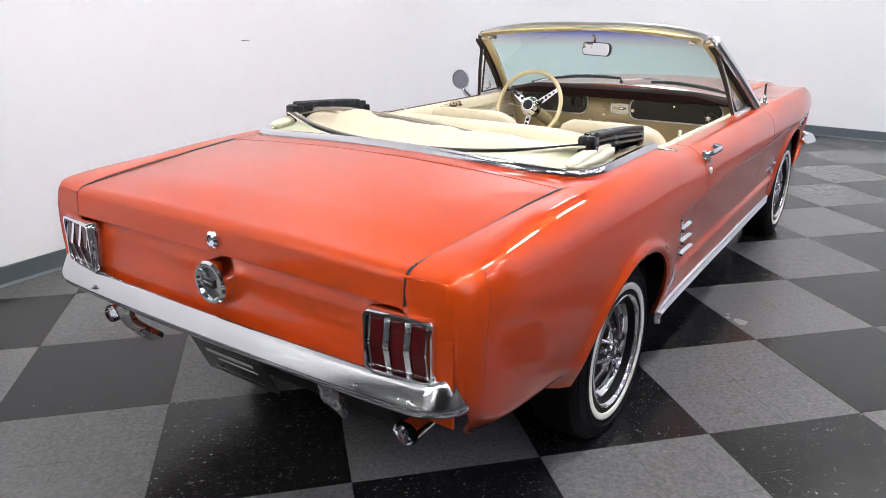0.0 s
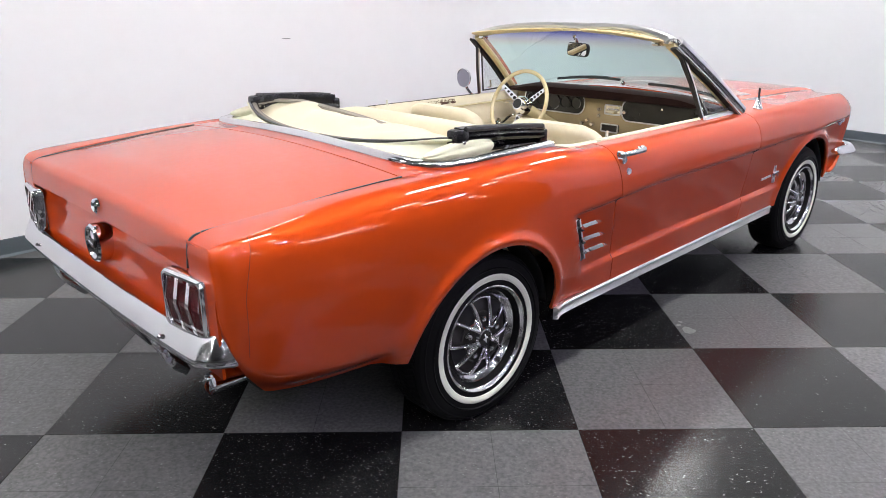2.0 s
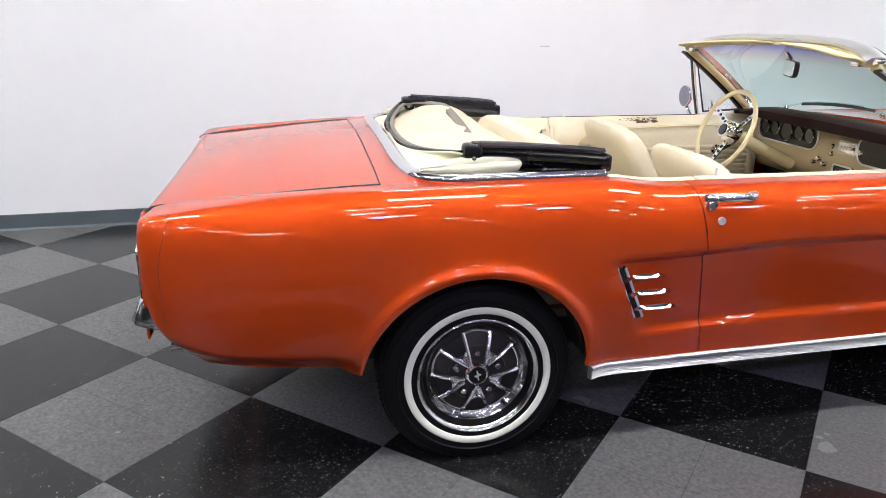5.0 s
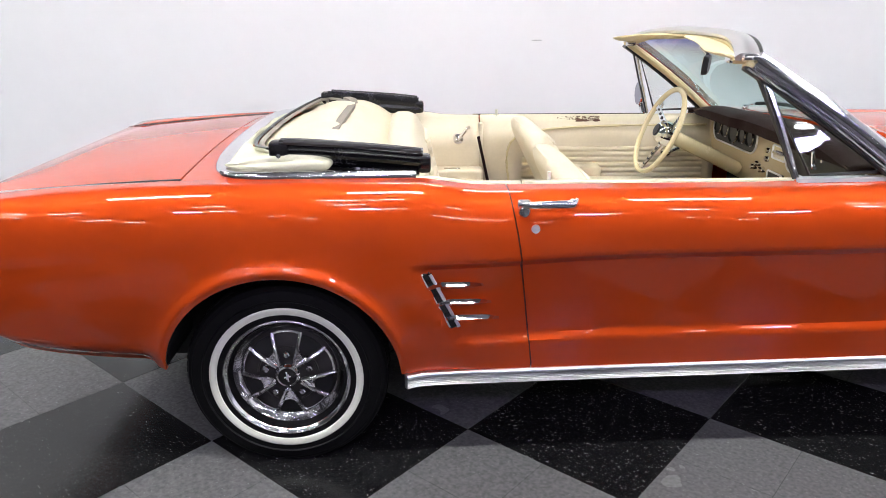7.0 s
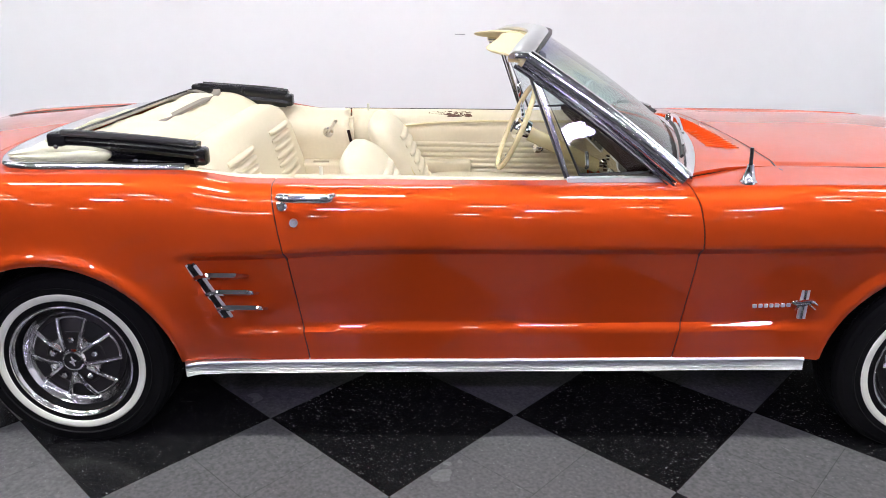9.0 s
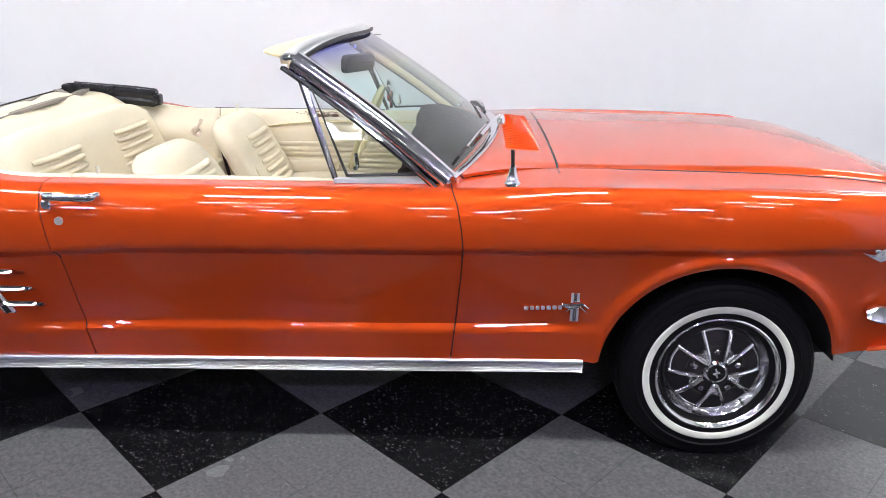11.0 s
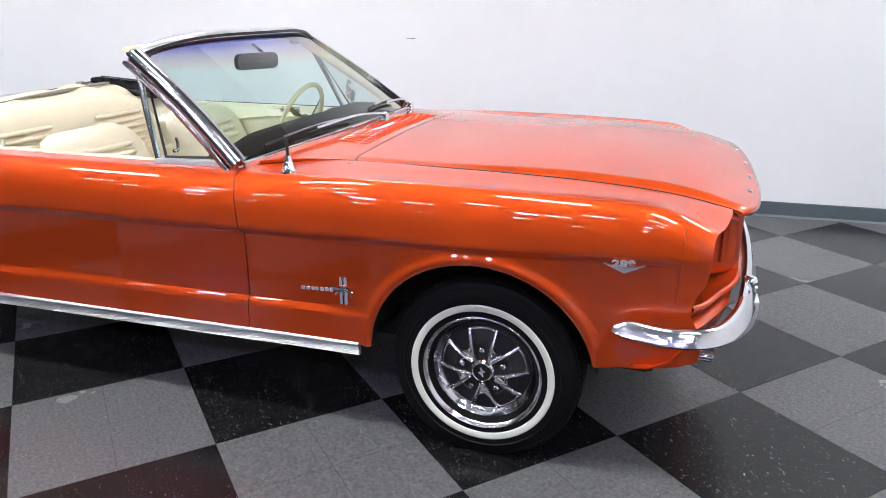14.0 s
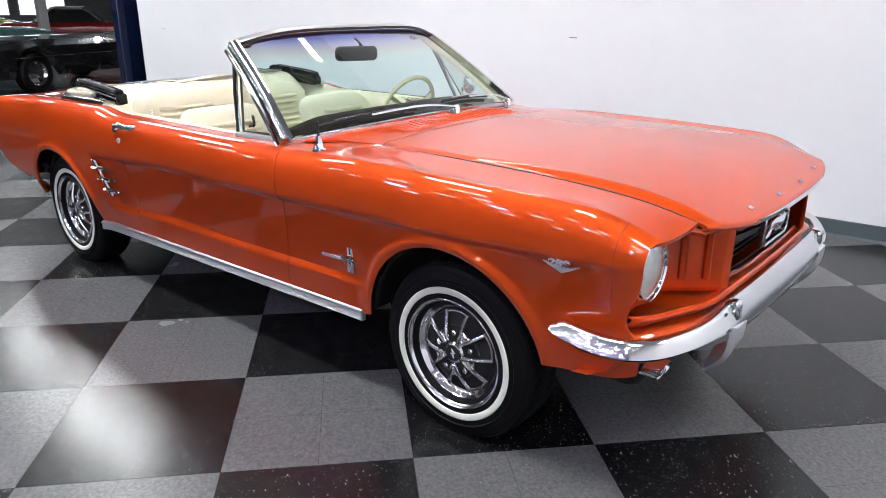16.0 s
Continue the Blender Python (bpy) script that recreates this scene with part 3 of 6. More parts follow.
hood_edge = herm((0.85, 0.910), (1.2, 0.909), (1.5, 0.905), (1.7, 0.897), (1.86, 0.885), (1.96, 0.870), (2.05, 0.849), (2.12, 0.829), (2.16, 0.809))
COWL_Y = 0.853


def hood_z(x, y):
    xi = top_x(min(y, 2.03))
    s = min(1.0, abs(x) / xi)
    fade = 1 - smooth(1.75, 2.15, y)
    crown = 0.018 * (1 - s * s) * (0.45 + 0.55 * fade)
    ridge = (0.006 + 0.010 * smooth(1.1, 1.7, y)) * (1 - smooth(0.545, 0.574, abs(x))) * (1 - 0.35 * smooth(1.98, 2.13, y))
    return hood_edge(y) + crown + ridge


def hood_sheet():
    rows = []
    for j in range(71):
        v = j / 70
        row = []
        for i in range(81):
            s = -1 + 2 * i / 80
            y = COWL_Y + 0.0045 + (lip_y(s * 0.575) - COWL_Y - 0.003) * v
            x = math.copysign(1 - (1 - abs(s)) ** 1.25, s) * (top_x(min(y, 2.03)) - 0.0025)
            row.append(Vector((x, y, hood_z(x, y))))
        rows.append(row)
    # the rolled front edge
    for k, (dy, dz) in enumerate(((0.006, -0.006), (0.008, -0.016), (0.002, -0.026), (-0.02, -0.030))):
        rows.append([p + Vector((0, dy, dz)) * (1 - 0.72 * smooth(0.53, 0.60, abs(p.x))) for p in rows[70]])
    return grid_mesh(rows)


hood = part("hood", hood_sheet(), PAINT, car, "long orange-red hood with a raised middle", flange=0.010)

base_y = lambda x: 0.515 + 0.150 * (1 - min(1.0, abs(x) / 0.745) ** 2)
base_z = lambda x: 0.902 + 0.046 * (1 - min(1.0, abs(x) / 0.745) ** 2)


def cowl_sheet():
    rows = []
    for j in range(15):
        v = j / 14
        row = []
        for i in range(61):
            s = -1 + 2 * i / 60
            y0 = base_y(s * 0.70) - 0.03
            y = lerp(y0, COWL_Y - 0.003, v)
            x = s * (top_x(max(y, 0.50)) - 0.0025)
            z = lerp(base_z(x) + 0.004, hood_z(x, COWL_Y), smooth(0, 1, v))
            row.append(Vector((x, y, z)))
        rows.append(row)
    return grid_mesh(rows)


cowl = part("cowl_panel", cowl_sheet(), PAINT, car, flange=0.010)


def cowl_z(x, y):
    y0 = base_y(x) - 0.03
    v = (y - y0) / (COWL_Y - 0.003 - y0)
    return lerp(base_z(x) + 0.004, hood_z(x, COWL_Y), smooth(0, 1, v))


for k in range(25):
    x = -0.372 + 0.031 * k
    ys = np.linspace(0.695, 0.812, 6)
    part("cowl_louvre", sweep([(x, y, cowl_z(x, y) - 0.001) for y in ys], [(-0.010, 0.0), (-0.006, 0.004), (0.006, 0.005), (0.0075, 0.0)], scale=lambda t: (1, 0.4 + 0.6 * math.sin(math.pi * min(0.9, max(0.1, t))))), PAINT, cowl)


# ---- trunk lid, rear deck and tail panel ----
deck_z = herm((-2.42, 0.838), (-2.3, 0.851), (-2.05, 0.873), (-1.9, 0.886), (-1.7, 0.898), (-1.6, 0.902))
TRUNK_Y = -1.680


def trunk_sheet():
    rows = []
    for j in range(53):
        row = []
        for i in range(61):
            s = -1 + 2 * i / 60
            if j <= 40:
                y = lerp(TRUNK_Y - 0.003, -2.318, j / 40)
                z = deck_z(y) + 0.004
            else:
                a = (j - 40) / 12 * math.pi / 2
                if j <= 48:
                    a = (j - 40) / 8 * math.pi / 2
                    y, z = -2.318 - 0.036 * math.sin(a), deck_z(-2.318) + 0.004 - 0.030 * (1 - math.cos(a))
                else:
                    q = (j - 48) / 4
                    y, z = -2.354 - 0.006 * q, deck_z(-2.318) - 0.026 - 0.060 * q
            x = s * (top_x(max(y, -2.33)) - 0.0055)
            z += 0.028 * (1 - s * s) * smooth(-2.38, -2.15, y)
            y += 0.010 * (1 - s * s) * smooth(-2.0, -2.33, y)
            row.append(Vector((x, y, z)))
        rows.append(row)
    return grid_mesh(rows)


trunk = part("trunk_lid", trunk_sheet(), PAINT, car, "flat orange-red trunk lid, closed", flange=0.012)
WELL_X, WELL_BACK, WELL_BEND = 0.716, -1.590, -1.30


def well_x(y):
    if y >= WELL_BEND:
        return WELL_X
    return WELL_X * max(0.0, 1 - ((WELL_BEND - y) / (WELL_BEND - WELL_BACK)) ** 6) ** (1 / 6)


def well_y(x):
    s = min(1.0, abs(x) / WELL_X)
    return WELL_BEND - (WELL_BEND - WELL_BACK) * max(0.0, 1 - s ** 6) ** (1 / 6)


def deck_sheet():
    rows = []
    for j in range(9):
        v = j / 8
        row = []
        for i in range(73):
            s = math.sin(math.pi / 2 * (-1 + 2 * i / 72))
            x = s * 0.714
            y = lerp(TRUNK_Y + 0.002, well_y(x), v)
            row.append(Vector((min(1, max(-1, s)) * min(0.714, top_x(y) - 0.001), y, deck_z(y) + 0.004 + 0.028 * (1 - s * s))))
        rows.append(row)
    return grid_mesh(rows)


part("rear_deck", deck_sheet(), PAINT, car, flange=0.010)


def tail_sheet():
    rows = []
    for j in range(21):
        z = lerp(0.50, 0.785, j / 20)
        row = []
        for i in range(61):
            s = -1 + 2 * i / 60
            x = s * 0.788
            y = -2.356 + 0.006 * (1 - s * s) + 0.016 * smooth(0.700, 0.760, z) + 0.018 * smooth(0.57, 0.70, z) * (1 - smooth(0.50, 0.56, abs(x)))
            row.append(Vector((x, y, z)))
        rows.append(row)
    return grid_mesh(rows)


tail = part("tail_panel", tail_sheet(), PAINT, car, flange=0.008)


def rear_valance():
    rows = []
    for j in range(9):
        v = j / 8
        row = []
        for i in range(41):
            s = -1 + 2 * i / 40
            row.append(Vector((0.69 * s, lerp(-2.30, -2.12, v * v) - 0.02 * (1 - s * s), lerp(0.53, 0.38, v))))
        rows.append(row)
    return grid_mesh(rows)


part("rear_valance", rear_valance(), PAINT, car, thick=0.006)

# ---- dark underbody, wheel housings and floor pan ----
part("underbody", block((1.0, 4.0, 0.22), (0, -0.1, 0.33), 0.04), UNDER, car)
part("sill_box", block((1.50, 1.90, 0.14), (0, -0.04, 0.36), 0.02), UNDER, car)
# Black box added inside the nose to keep its openings dark.
part("engine_shield", block((1.22, 1.30, 0.42), (0, 1.30, 0.62), 0.03), UNDER, car)
part("trunk_floor", block((1.2, 0.9, 0.34), (0, -1.80, 0.58), 0.03), UNDER, car)
for c, h, r in (REAR_ARCH, FRONT_ARCH):
    def housing():
        rows = []
        for i in range(25):
            a = math.radians(6 + 168 * i / 24)
            rows.append([Vector((x, c + (r + 0.012) * math.cos(a), h + (r + 0.012) * math.sin(a))) for x in (0.45, 0.60, 0.74, 0.775)])
        bm = grid_mesh(rows)
        return bm
    sides("wheel_housing", housing, UNDER, car, thick=0.004)


def quarter_end():
    rows = []
    for k in range(27):
        w = 0.34 + 1.64 * k / 26
        z = 0.7
        for _ in range(4):
            y = tail_y(z) + 0.0027
            p = flank(y, w)
            z = p.z
        row = []
        for i in range(9):
            s = i / 8
            row.append(Vector((lerp(p.x, 0.655, s), p.y - 0.004 * math.sin(math.pi * min(1, s * 1.6) / 2), p.z)))
        rows.append(row)
    return grid_mesh(rows)


sides("quarter_end", quarter_end, PAINT, car, thick=0.004)


# ---- dark tubes that paint the gaps' shade into the shut lines ----
def shut_seal(line, lift=0.0, material=BLACK):
    part("shut_seal", tube([p + Vector((0, 0, lift)) for p in line], 0.0042, 6), material, car)


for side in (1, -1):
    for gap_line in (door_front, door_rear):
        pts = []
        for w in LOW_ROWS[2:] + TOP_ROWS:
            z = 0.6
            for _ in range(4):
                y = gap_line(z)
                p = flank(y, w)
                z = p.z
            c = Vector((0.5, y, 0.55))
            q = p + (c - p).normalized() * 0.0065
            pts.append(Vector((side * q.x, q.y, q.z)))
        shut_seal(pts[::2], 0.0, GAP_RED)
    shut_seal([Vector((side * top_x(y), y, hood_z(top_x(y), y) - 0.004)) for y in np.linspace(COWL_Y, 2.02, 40)])
    shut_seal([Vector((side * (top_x(y) - 0.0035), y, deck_z(y) + 0.0022)) for y in np.linspace(-2.312, TRUNK_Y, 30)], 0.0022)
for side in (1, -1):
    turn = [(-2.318 - 0.036 * math.sin(a), deck_z(-2.318) + 0.004 - 0.030 * (1 - math.cos(a))) for a in np.linspace(0, math.pi / 2, 7)] + [(-2.356, 0.800), (-2.359, 0.770)]
    shut_seal([Vector((side * (top_x(max(y, -2.33)) - 0.0035), y + 0.003, z - 0.001)) for y, z in turn])
shut_seal([Vector((x, COWL_Y + 0.001, hood_z(x, COWL_Y) - 0.0045)) for x in np.linspace(-0.63, 0.63, 31)])
shut_seal([Vector((x, TRUNK_Y - 0.0005, deck_z(TRUNK_Y) + 0.026 * (1 - (x / 0.7) ** 2) - 0.004)) for x in np.linspace(-0.68, 0.68, 31)])

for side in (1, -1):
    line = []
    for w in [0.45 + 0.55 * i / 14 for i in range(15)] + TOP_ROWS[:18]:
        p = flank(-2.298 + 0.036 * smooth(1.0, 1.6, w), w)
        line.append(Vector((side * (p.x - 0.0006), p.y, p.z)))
    part("extension_seam", tube(line, 0.0010, 6), GAP_RED, car)
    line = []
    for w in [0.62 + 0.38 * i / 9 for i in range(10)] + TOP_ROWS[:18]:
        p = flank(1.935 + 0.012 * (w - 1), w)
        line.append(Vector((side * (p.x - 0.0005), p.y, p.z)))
    part("extension_seam", tube(line, 0.0010, 6), GAP_RED, car)


# ---- wheels ----
def wheel(at, turn):
    w = new("wheel")
    w.parent = car
    w.matrix_basis = Matrix.Translation(at) @ Matrix.Rotation(radians(turn), 4, "X")
    w.empty_display_size = 0.1
    r = TYRE_R
    tread = [(-0.085, 0.190), (-0.098, 0.220), (-0.098, 0.262), (-0.082, r - 0.010), (-0.068, r - 0.002), (0.0, r),
             (0.066, r - 0.002), (0.080, r - 0.010), (0.092, r - 0.030), (0.098, 0.250), (0.0985, 0.2365), (0.096, 0.232), (0.094, 0.196), (0.086, 0.180), (0.06, 0.170)]
    down = Matrix.Rotation(radians(-turn), 3, "X") @ Vector((0, 0, -1))

    def sit(bm):
        """The tyre stands flat on the floor."""
        for v in bm.verts:
            over = v.co.dot(down) - (WHEEL_Z - 0.0008)
            if over > 0:
                v.co -= down * over
        return bm
    part("tyre", sit(lathe(tread, 96)), RUBBER, w, "black radial tyre", sharp=25)
    part("whitewall", lathe([(0.0960, 0.2380), (0.0995, 0.2365), (0.1005, 0.231), (0.0990, 0.216), (0.0975, 0.2140), (0.094, 0.2140)], 72), WHITE_RUBBER, w, "narrow white sidewall band", sharp=60)
    for k, rr in enumerate((0.258, 0.290)):
        part("sidewall_ring", lathe([(0.096 - 0.008 * k, rr + 0.004), (0.101 - 0.009 * k, rr), (0.097 - 0.005 * k, rr - 0.004)], 72), RUBBER, w)
    bm = bmesh.new()
    for k in range(90):
        a = 2 * math.pi * k / 90
        for x, s in ((-0.042, 1), (0.0, -1), (0.042, 1)):
            m = Matrix.Rotation(a, 4, "X") @ Matrix.Translation((x, 0, r - 0.0005)) @ Matrix.Rotation(radians(22 * s), 4, "Z")
            block((0.036, 0.014, 0.004), turn=m, bm=bm)
    tagged(part("tread_pattern", sit(bm), RUBBER, w, sharp=30), kind="stuff")
    rim = [(0.088, 0.198), (0.097, 0.196), (0.099, 0.192), (0.096, 0.187), (0.083, 0.181), (0.066, 0.173), (0.052, 0.163), (0.045, 0.156), (0.043, 0.151), (0.034, 0.149)]
    part("rim", lathe(rim, 72), WHEEL_CHROME, w, "polished chrome trim ring", sharp=40)
    part("rim_gap", lathe([(0.044, 0.152), (0.036, 0.151), (0.036, 0.142)], 48), BLACK, w)
    part("disc", lathe([(0.036, 0.147), (0.042, 0.138), (0.053, 0.114), (0.062, 0.084), (0.068, 0.055), (0.070, 0.0005)], 60), ARGENT, w, "dark argent-painted dished wheel disc")
    for k in range(5):
        a0 = 2 * math.pi * k / 5 + math.radians(90 + 36)

        def at_polar(rad, ang, lift=0.0):
            x = herm((0.0, 0.074), (0.048, 0.071), (0.074, 0.066), (0.104, 0.057), (0.128, 0.048), (0.139, 0.042))(rad) + lift
            return Vector((x, 1.14 * rad * math.cos(a0 + ang), 1.14 * rad * math.sin(a0 + ang)))
        bm = bmesh.new()
        for s in (-1, 1):
            inner, outer = at_polar(0.040, s * 0.10, 0.012), at_polar(0.126, s * 0.315, 0.006)
            line = [inner.lerp(outer, q / 8) + Vector((0.006 * math.sin(math.pi * q / 8), 0, 0)) for q in range(9)]
            sweep(line, circle(0.0072, 8, 0.0080), up=(1, 0, 0), bm=bm)
        arc = [at_polar(0.1245 - 0.004 * abs(i / 5 - 1) ** 4, 0.30 + 0.0656 * i, 0.005) for i in range(11)]
        sweep(arc, circle(0.0042, 8), up=(1, 0, 0), bm=bm)
        arc = [at_polar(0.076 - 0.006 * math.cos(math.pi * i / 6 - math.pi / 2), -0.20 + 0.0667 * i, 0.009) for i in range(7)]
        sweep(arc, circle(0.005, 6), up=(1, 0, 0), bm=bm)
        web = [at_polar(rad, ang, 0.009) for rad, ang in ((0.036, -0.12), (0.058, -0.15), (0.074, -0.19), (0.070, 0.0), (0.074, 0.19), (0.058, 0.15), (0.036, 0.12))]
        capped([[p - Vector((0.006, 0, 0)) for p in web], web], bm)
        part("spoke", bm, SPOKE_CHROME, w, "chrome forked spoke")
        # Black plate stands for the shade in the opening; the disc is solid.
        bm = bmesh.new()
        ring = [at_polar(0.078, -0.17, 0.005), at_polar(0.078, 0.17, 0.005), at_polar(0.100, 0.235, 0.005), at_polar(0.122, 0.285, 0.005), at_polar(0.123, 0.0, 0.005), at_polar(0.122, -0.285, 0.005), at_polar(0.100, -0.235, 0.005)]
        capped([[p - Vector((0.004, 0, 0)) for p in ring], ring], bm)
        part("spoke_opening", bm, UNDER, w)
        b0 = at_polar(0.062, math.pi / 5, 0.0)
        part("lug_nut", lathe([(b0.x - 0.004, 0.0115), (b0.x + 0.010, 0.0105), (b0.x + 0.014, 0.007), (b0.x + 0.0145, 0.0003)], 6, at=(0, b0.y, b0.z)), STEEL, w, sharp=20)
        bm = bmesh.new()
        arc = [at_polar(0.082, math.pi / 5 - 0.22 + 0.044 * i, 0.001) for i in range(11)]
        sweep(arc, circle(0.0035, 6), up=(1, 0, 0), bm=bm)
        part("disc_rib", bm, ARGENT, w)
    part("hub_cap", lathe([(0.065, 0.040), (0.078, 0.039), (0.085, 0.034), (0.087, 0.029)], 40), CHROME, w, sharp=30)
    part("hub_badge", lathe([(0.084, 0.030), (0.0865, 0.028), (0.0865, 0.0003)], 40), SOFT_BLACK, w)
    bm = bmesh.new()
    for ang, ln in ((0.25, 0.022), (1.75, 0.034), (1.2, 0.018)):
        block((0.003, ln, 0.0045), (0.088, 0, 0), 0.001, Matrix.Rotation(ang, 4, "X"), bm=bm)
    part("badge_relief", bm, BADGE, w)
    part("valve", tube([(0.05, 0.090, -0.112), (0.075, 0.098, -0.123)], 0.004, 8, up=(0, 1, 0)), BLACK, w)
    part("brake_drum", lathe([(-0.06, 0.14), (0.0, 0.145), (0.01, 0.13), (0.012, 0.0005)], 32), UNDER, w)
    return w


wheel((0.712, -AXLE - 0.020, WHEEL_Z), 0)
wheel((0.700, AXLE, WHEEL_Z), 3)
for y, t in ((-AXLE, 20), (AXLE, 50)):
    far = wheel((-0.70, y, WHEEL_Z), t)
    far.matrix_basis = far.matrix_basis @ Matrix.Rotation(math.pi, 4, "Z")


# ---- bumpers ----
BLADE = [(-0.008, -1.0), (0.012, -0.96), (0.026, -0.80), (0.030, -0.55), (0.026, -0.25), (0.018, 0.20), (0.008, 0.70), (0.000, 0.95), (-0.010, 1.0), (-0.022, 0.6), (-0.024, 0.0), (-0.020, -0.6)]


def mirrored(pts):
    return [Vector(p) for p in pts] + [Vector((-p[0], p[1], p[2])) for p in pts[-2::-1]]


front_line = ride(mirrored([(0.815, 1.775, 0.536), (0.846, 1.90, 0.536), (0.844, 1.97, 0.537), (0.828, 2.018, 0.538), (0.785, 2.062, 0.539), (0.71, 2.096, 0.540), (0.62, 2.122, 0.543),
                            (0.5, 2.142, 0.545), (0.3, 2.158, 0.551), (0.0, 2.166, 0.554)]), 6)
front_size = herm((0.0, 0.012), (0.02, 0.027), (0.10, 0.027), (0.24, 0.025), (0.33, 0.025), (0.38, 0.031), (0.415, 0.052), (0.5, 0.058))
front_bumper = part("front_bumper", sweep(front_line, BLADE, scale=lambda t: (1.0, front_size(min(t, 1 - t)))), SOFT_CHROME, car, "slim chrome front bumper wrapped round the corners", sharp=50)
rear_line = ride(mirrored([(0.776, -2.300, 0.577), (0.782, -2.328, 0.576), (0.772, -2.354, 0.573), (0.742, -2.371, 0.566), (0.69, -2.378, 0.560), (0.5, -2.384, 0.556), (0.25, -2.389, 0.555), (0.0, -2.391, 0.555)])[::-1], 6)
rear_size = herm((0.0, 0.050), (0.06, 0.052), (0.11, 0.046), (0.2, 0.040), (0.5, 0.038))
rear_bumper = part("rear_bumper", sweep(rear_line, BLADE, scale=lambda t: (1.0, rear_size(min(t, 1 - t)))), SOFT_CHROME, car, "chrome rear bumper with raised corner ends", sharp=50)


def bolt(at, r=0.009, axis="y", sign=1):
    return lathe([(0.0, r), (0.004 * sign, r), (0.008 * sign, r * 0.7), (0.009 * sign, 0.0003)], 16, axis, at)


for x in (0.545, -0.545):
    part("bumper_bolt", bolt((x, -2.407, 0.556), 0.007, sign=-1), CHROME, rear_bumper)
    part("bumper_bolt", bolt((x * 0.9, 2.162, 0.578), 0.007, sign=1), CHROME, front_bumper)


def guard(x, front):
    y, s = (2.142, 1) if front else (-2.35, -1)
    return ride([(x, y + 0.030 * s, 0.53), (x, y + 0.018 * s, 0.45), (x * 0.93, y - 0.05 * s, 0.375)], 5)


for x in (0.45, -0.45):
    part("guard_cap", block((0.044, 0.046, 0.070), (x, 2.150, 0.566), 0.016, segs=4), CHROME, front_bumper, "chrome cap over the bumper edge")
    part("bumper_guard", sweep(guard(x, True), [(-0.050, -0.006), (0.050, -0.006), (0.042, 0.010), (-0.042, 0.010)], up=(0, 1, 0)), BADGE, front_bumper, "brushed steel guard under the bumper")
    part("bumper_guard", sweep(guard(x * 0.97, False), [(-0.035, -0.008), (0.035, -0.008), (0.028, 0.012), (-0.028, 0.012)], up=(0, 1, 0)), STEEL, rear_bumper, "grey steel guard under the bumper")

# ---- tail lamps, fuel cap, plate and exhausts ----
def rounded(w, h, r, n=5):
    out = []
    for cx, cy, a0 in ((w - r, h - r, 0), (-w + r, h - r, 90), (-w + r, -h + r, 180), (w - r, -h + r, 270)):
        for i in range(n):
            a = radians(a0 + 90 * i / (n - 1))
            out.append((cx + r * math.cos(a), cy + r * math.sin(a)))
    return out


def tail_lamp(side):
    lamp = new("tail_lamp")
    lamp.parent = car
    lamp["label"] = "three-bar red tail lamp in a chrome bezel"
    lamp.matrix_basis = pose(side * 0.652, -2.364, 0.674, 0, 0, side * 7.0)
    ring = lambda w, h, y: [Vector((x, y, z)) for x, z in rounded(w, h, 0.016)]
    rows = [ring(0.094, 0.080, 0.02), ring(0.094, 0.080, -0.008), ring(0.090, 0.076, -0.017), ring(0.084, 0.070, -0.017), ring(0.081, 0.067, -0.004), ring(0.081, 0.067, 0.02)]
    part("bezel", grid_mesh(rows, closed=True), CHROME, lamp, "chrome bezel", sharp=40)
    part("lamp_back", block((0.164, 0.006, 0.136), (0, 0.004, 0)), SOFT_BLACK, lamp)
    for k in (-1, 0, 1):
        def bulge(x0, w, depth):
            rws = []
            for j in range(13):
                z = -0.067 + 0.134 * j / 12
                out = -0.009 - 0.5 * depth * (1 - abs(z) / 0.067)
                rws.append([Vector((x0 + w * c, out * (1 if abs(c) < 0.99 else 0.3), z)) for c in (-1, -0.9, 0, 0.9, 1)])
            return grid_mesh(rws)
        part("lens", bulge(k * 0.054, 0.0195, 0.018), RED_LENS, lamp, "dark red lens", thick=0.003)
        if k:
            part("lens_bar", bulge(k * 0.027, 0.0082, 0.030), SPOKE_CHROME, lamp, "chrome lens divider", thick=0.003)
        part("lens_trim", bulge(k * 0.054 + 0.0205 * (1 if k >= 0 else -1), 0.0025, 0.022), CHROME, lamp, thick=0.002)
    return lamp


for side in (1, -1):
    tail_lamp(side)

cap = part("fuel_cap", lathe([(0.036, 0.063), (-0.012, 0.063), (-0.019, 0.057), (-0.019, 0.049), (-0.012, 0.044), (-0.013, 0.020), (-0.015, 0.0004)], 48, "y", (0, -2.362, 0.682)), CHROME, car, "round chrome fuel filler cap", sharp=30)
part("cap_emblem", block((0.046, 0.006, 0.026), (0, -2.378, 0.682), 0.003), SOFT_BLACK, cap)
part("cap_relief", block((0.036, 0.004, 0.008), (0.0, -2.382, 0.684), 0.002, Matrix.Rotation(0.2, 4, "Y")), STEEL, cap)
lock = part("trunk_lock", lathe([(0.015, 0.026), (-0.008, 0.024), (-0.014, 0.016), (-0.013, 0.009), (-0.009, 0.0004)], 32, "y", (0, -2.346, 0.800)), CHROME, trunk, "chrome trunk lock", sharp=30)
plate = part("number_plate", block((0.305, 0.008, 0.150), (0, -2.325, 0.418), 0.003, Matrix.Rotation(radians(24), 4, "X")), PLATE_BLACK, car, "black dealer plate with pale printed bars")
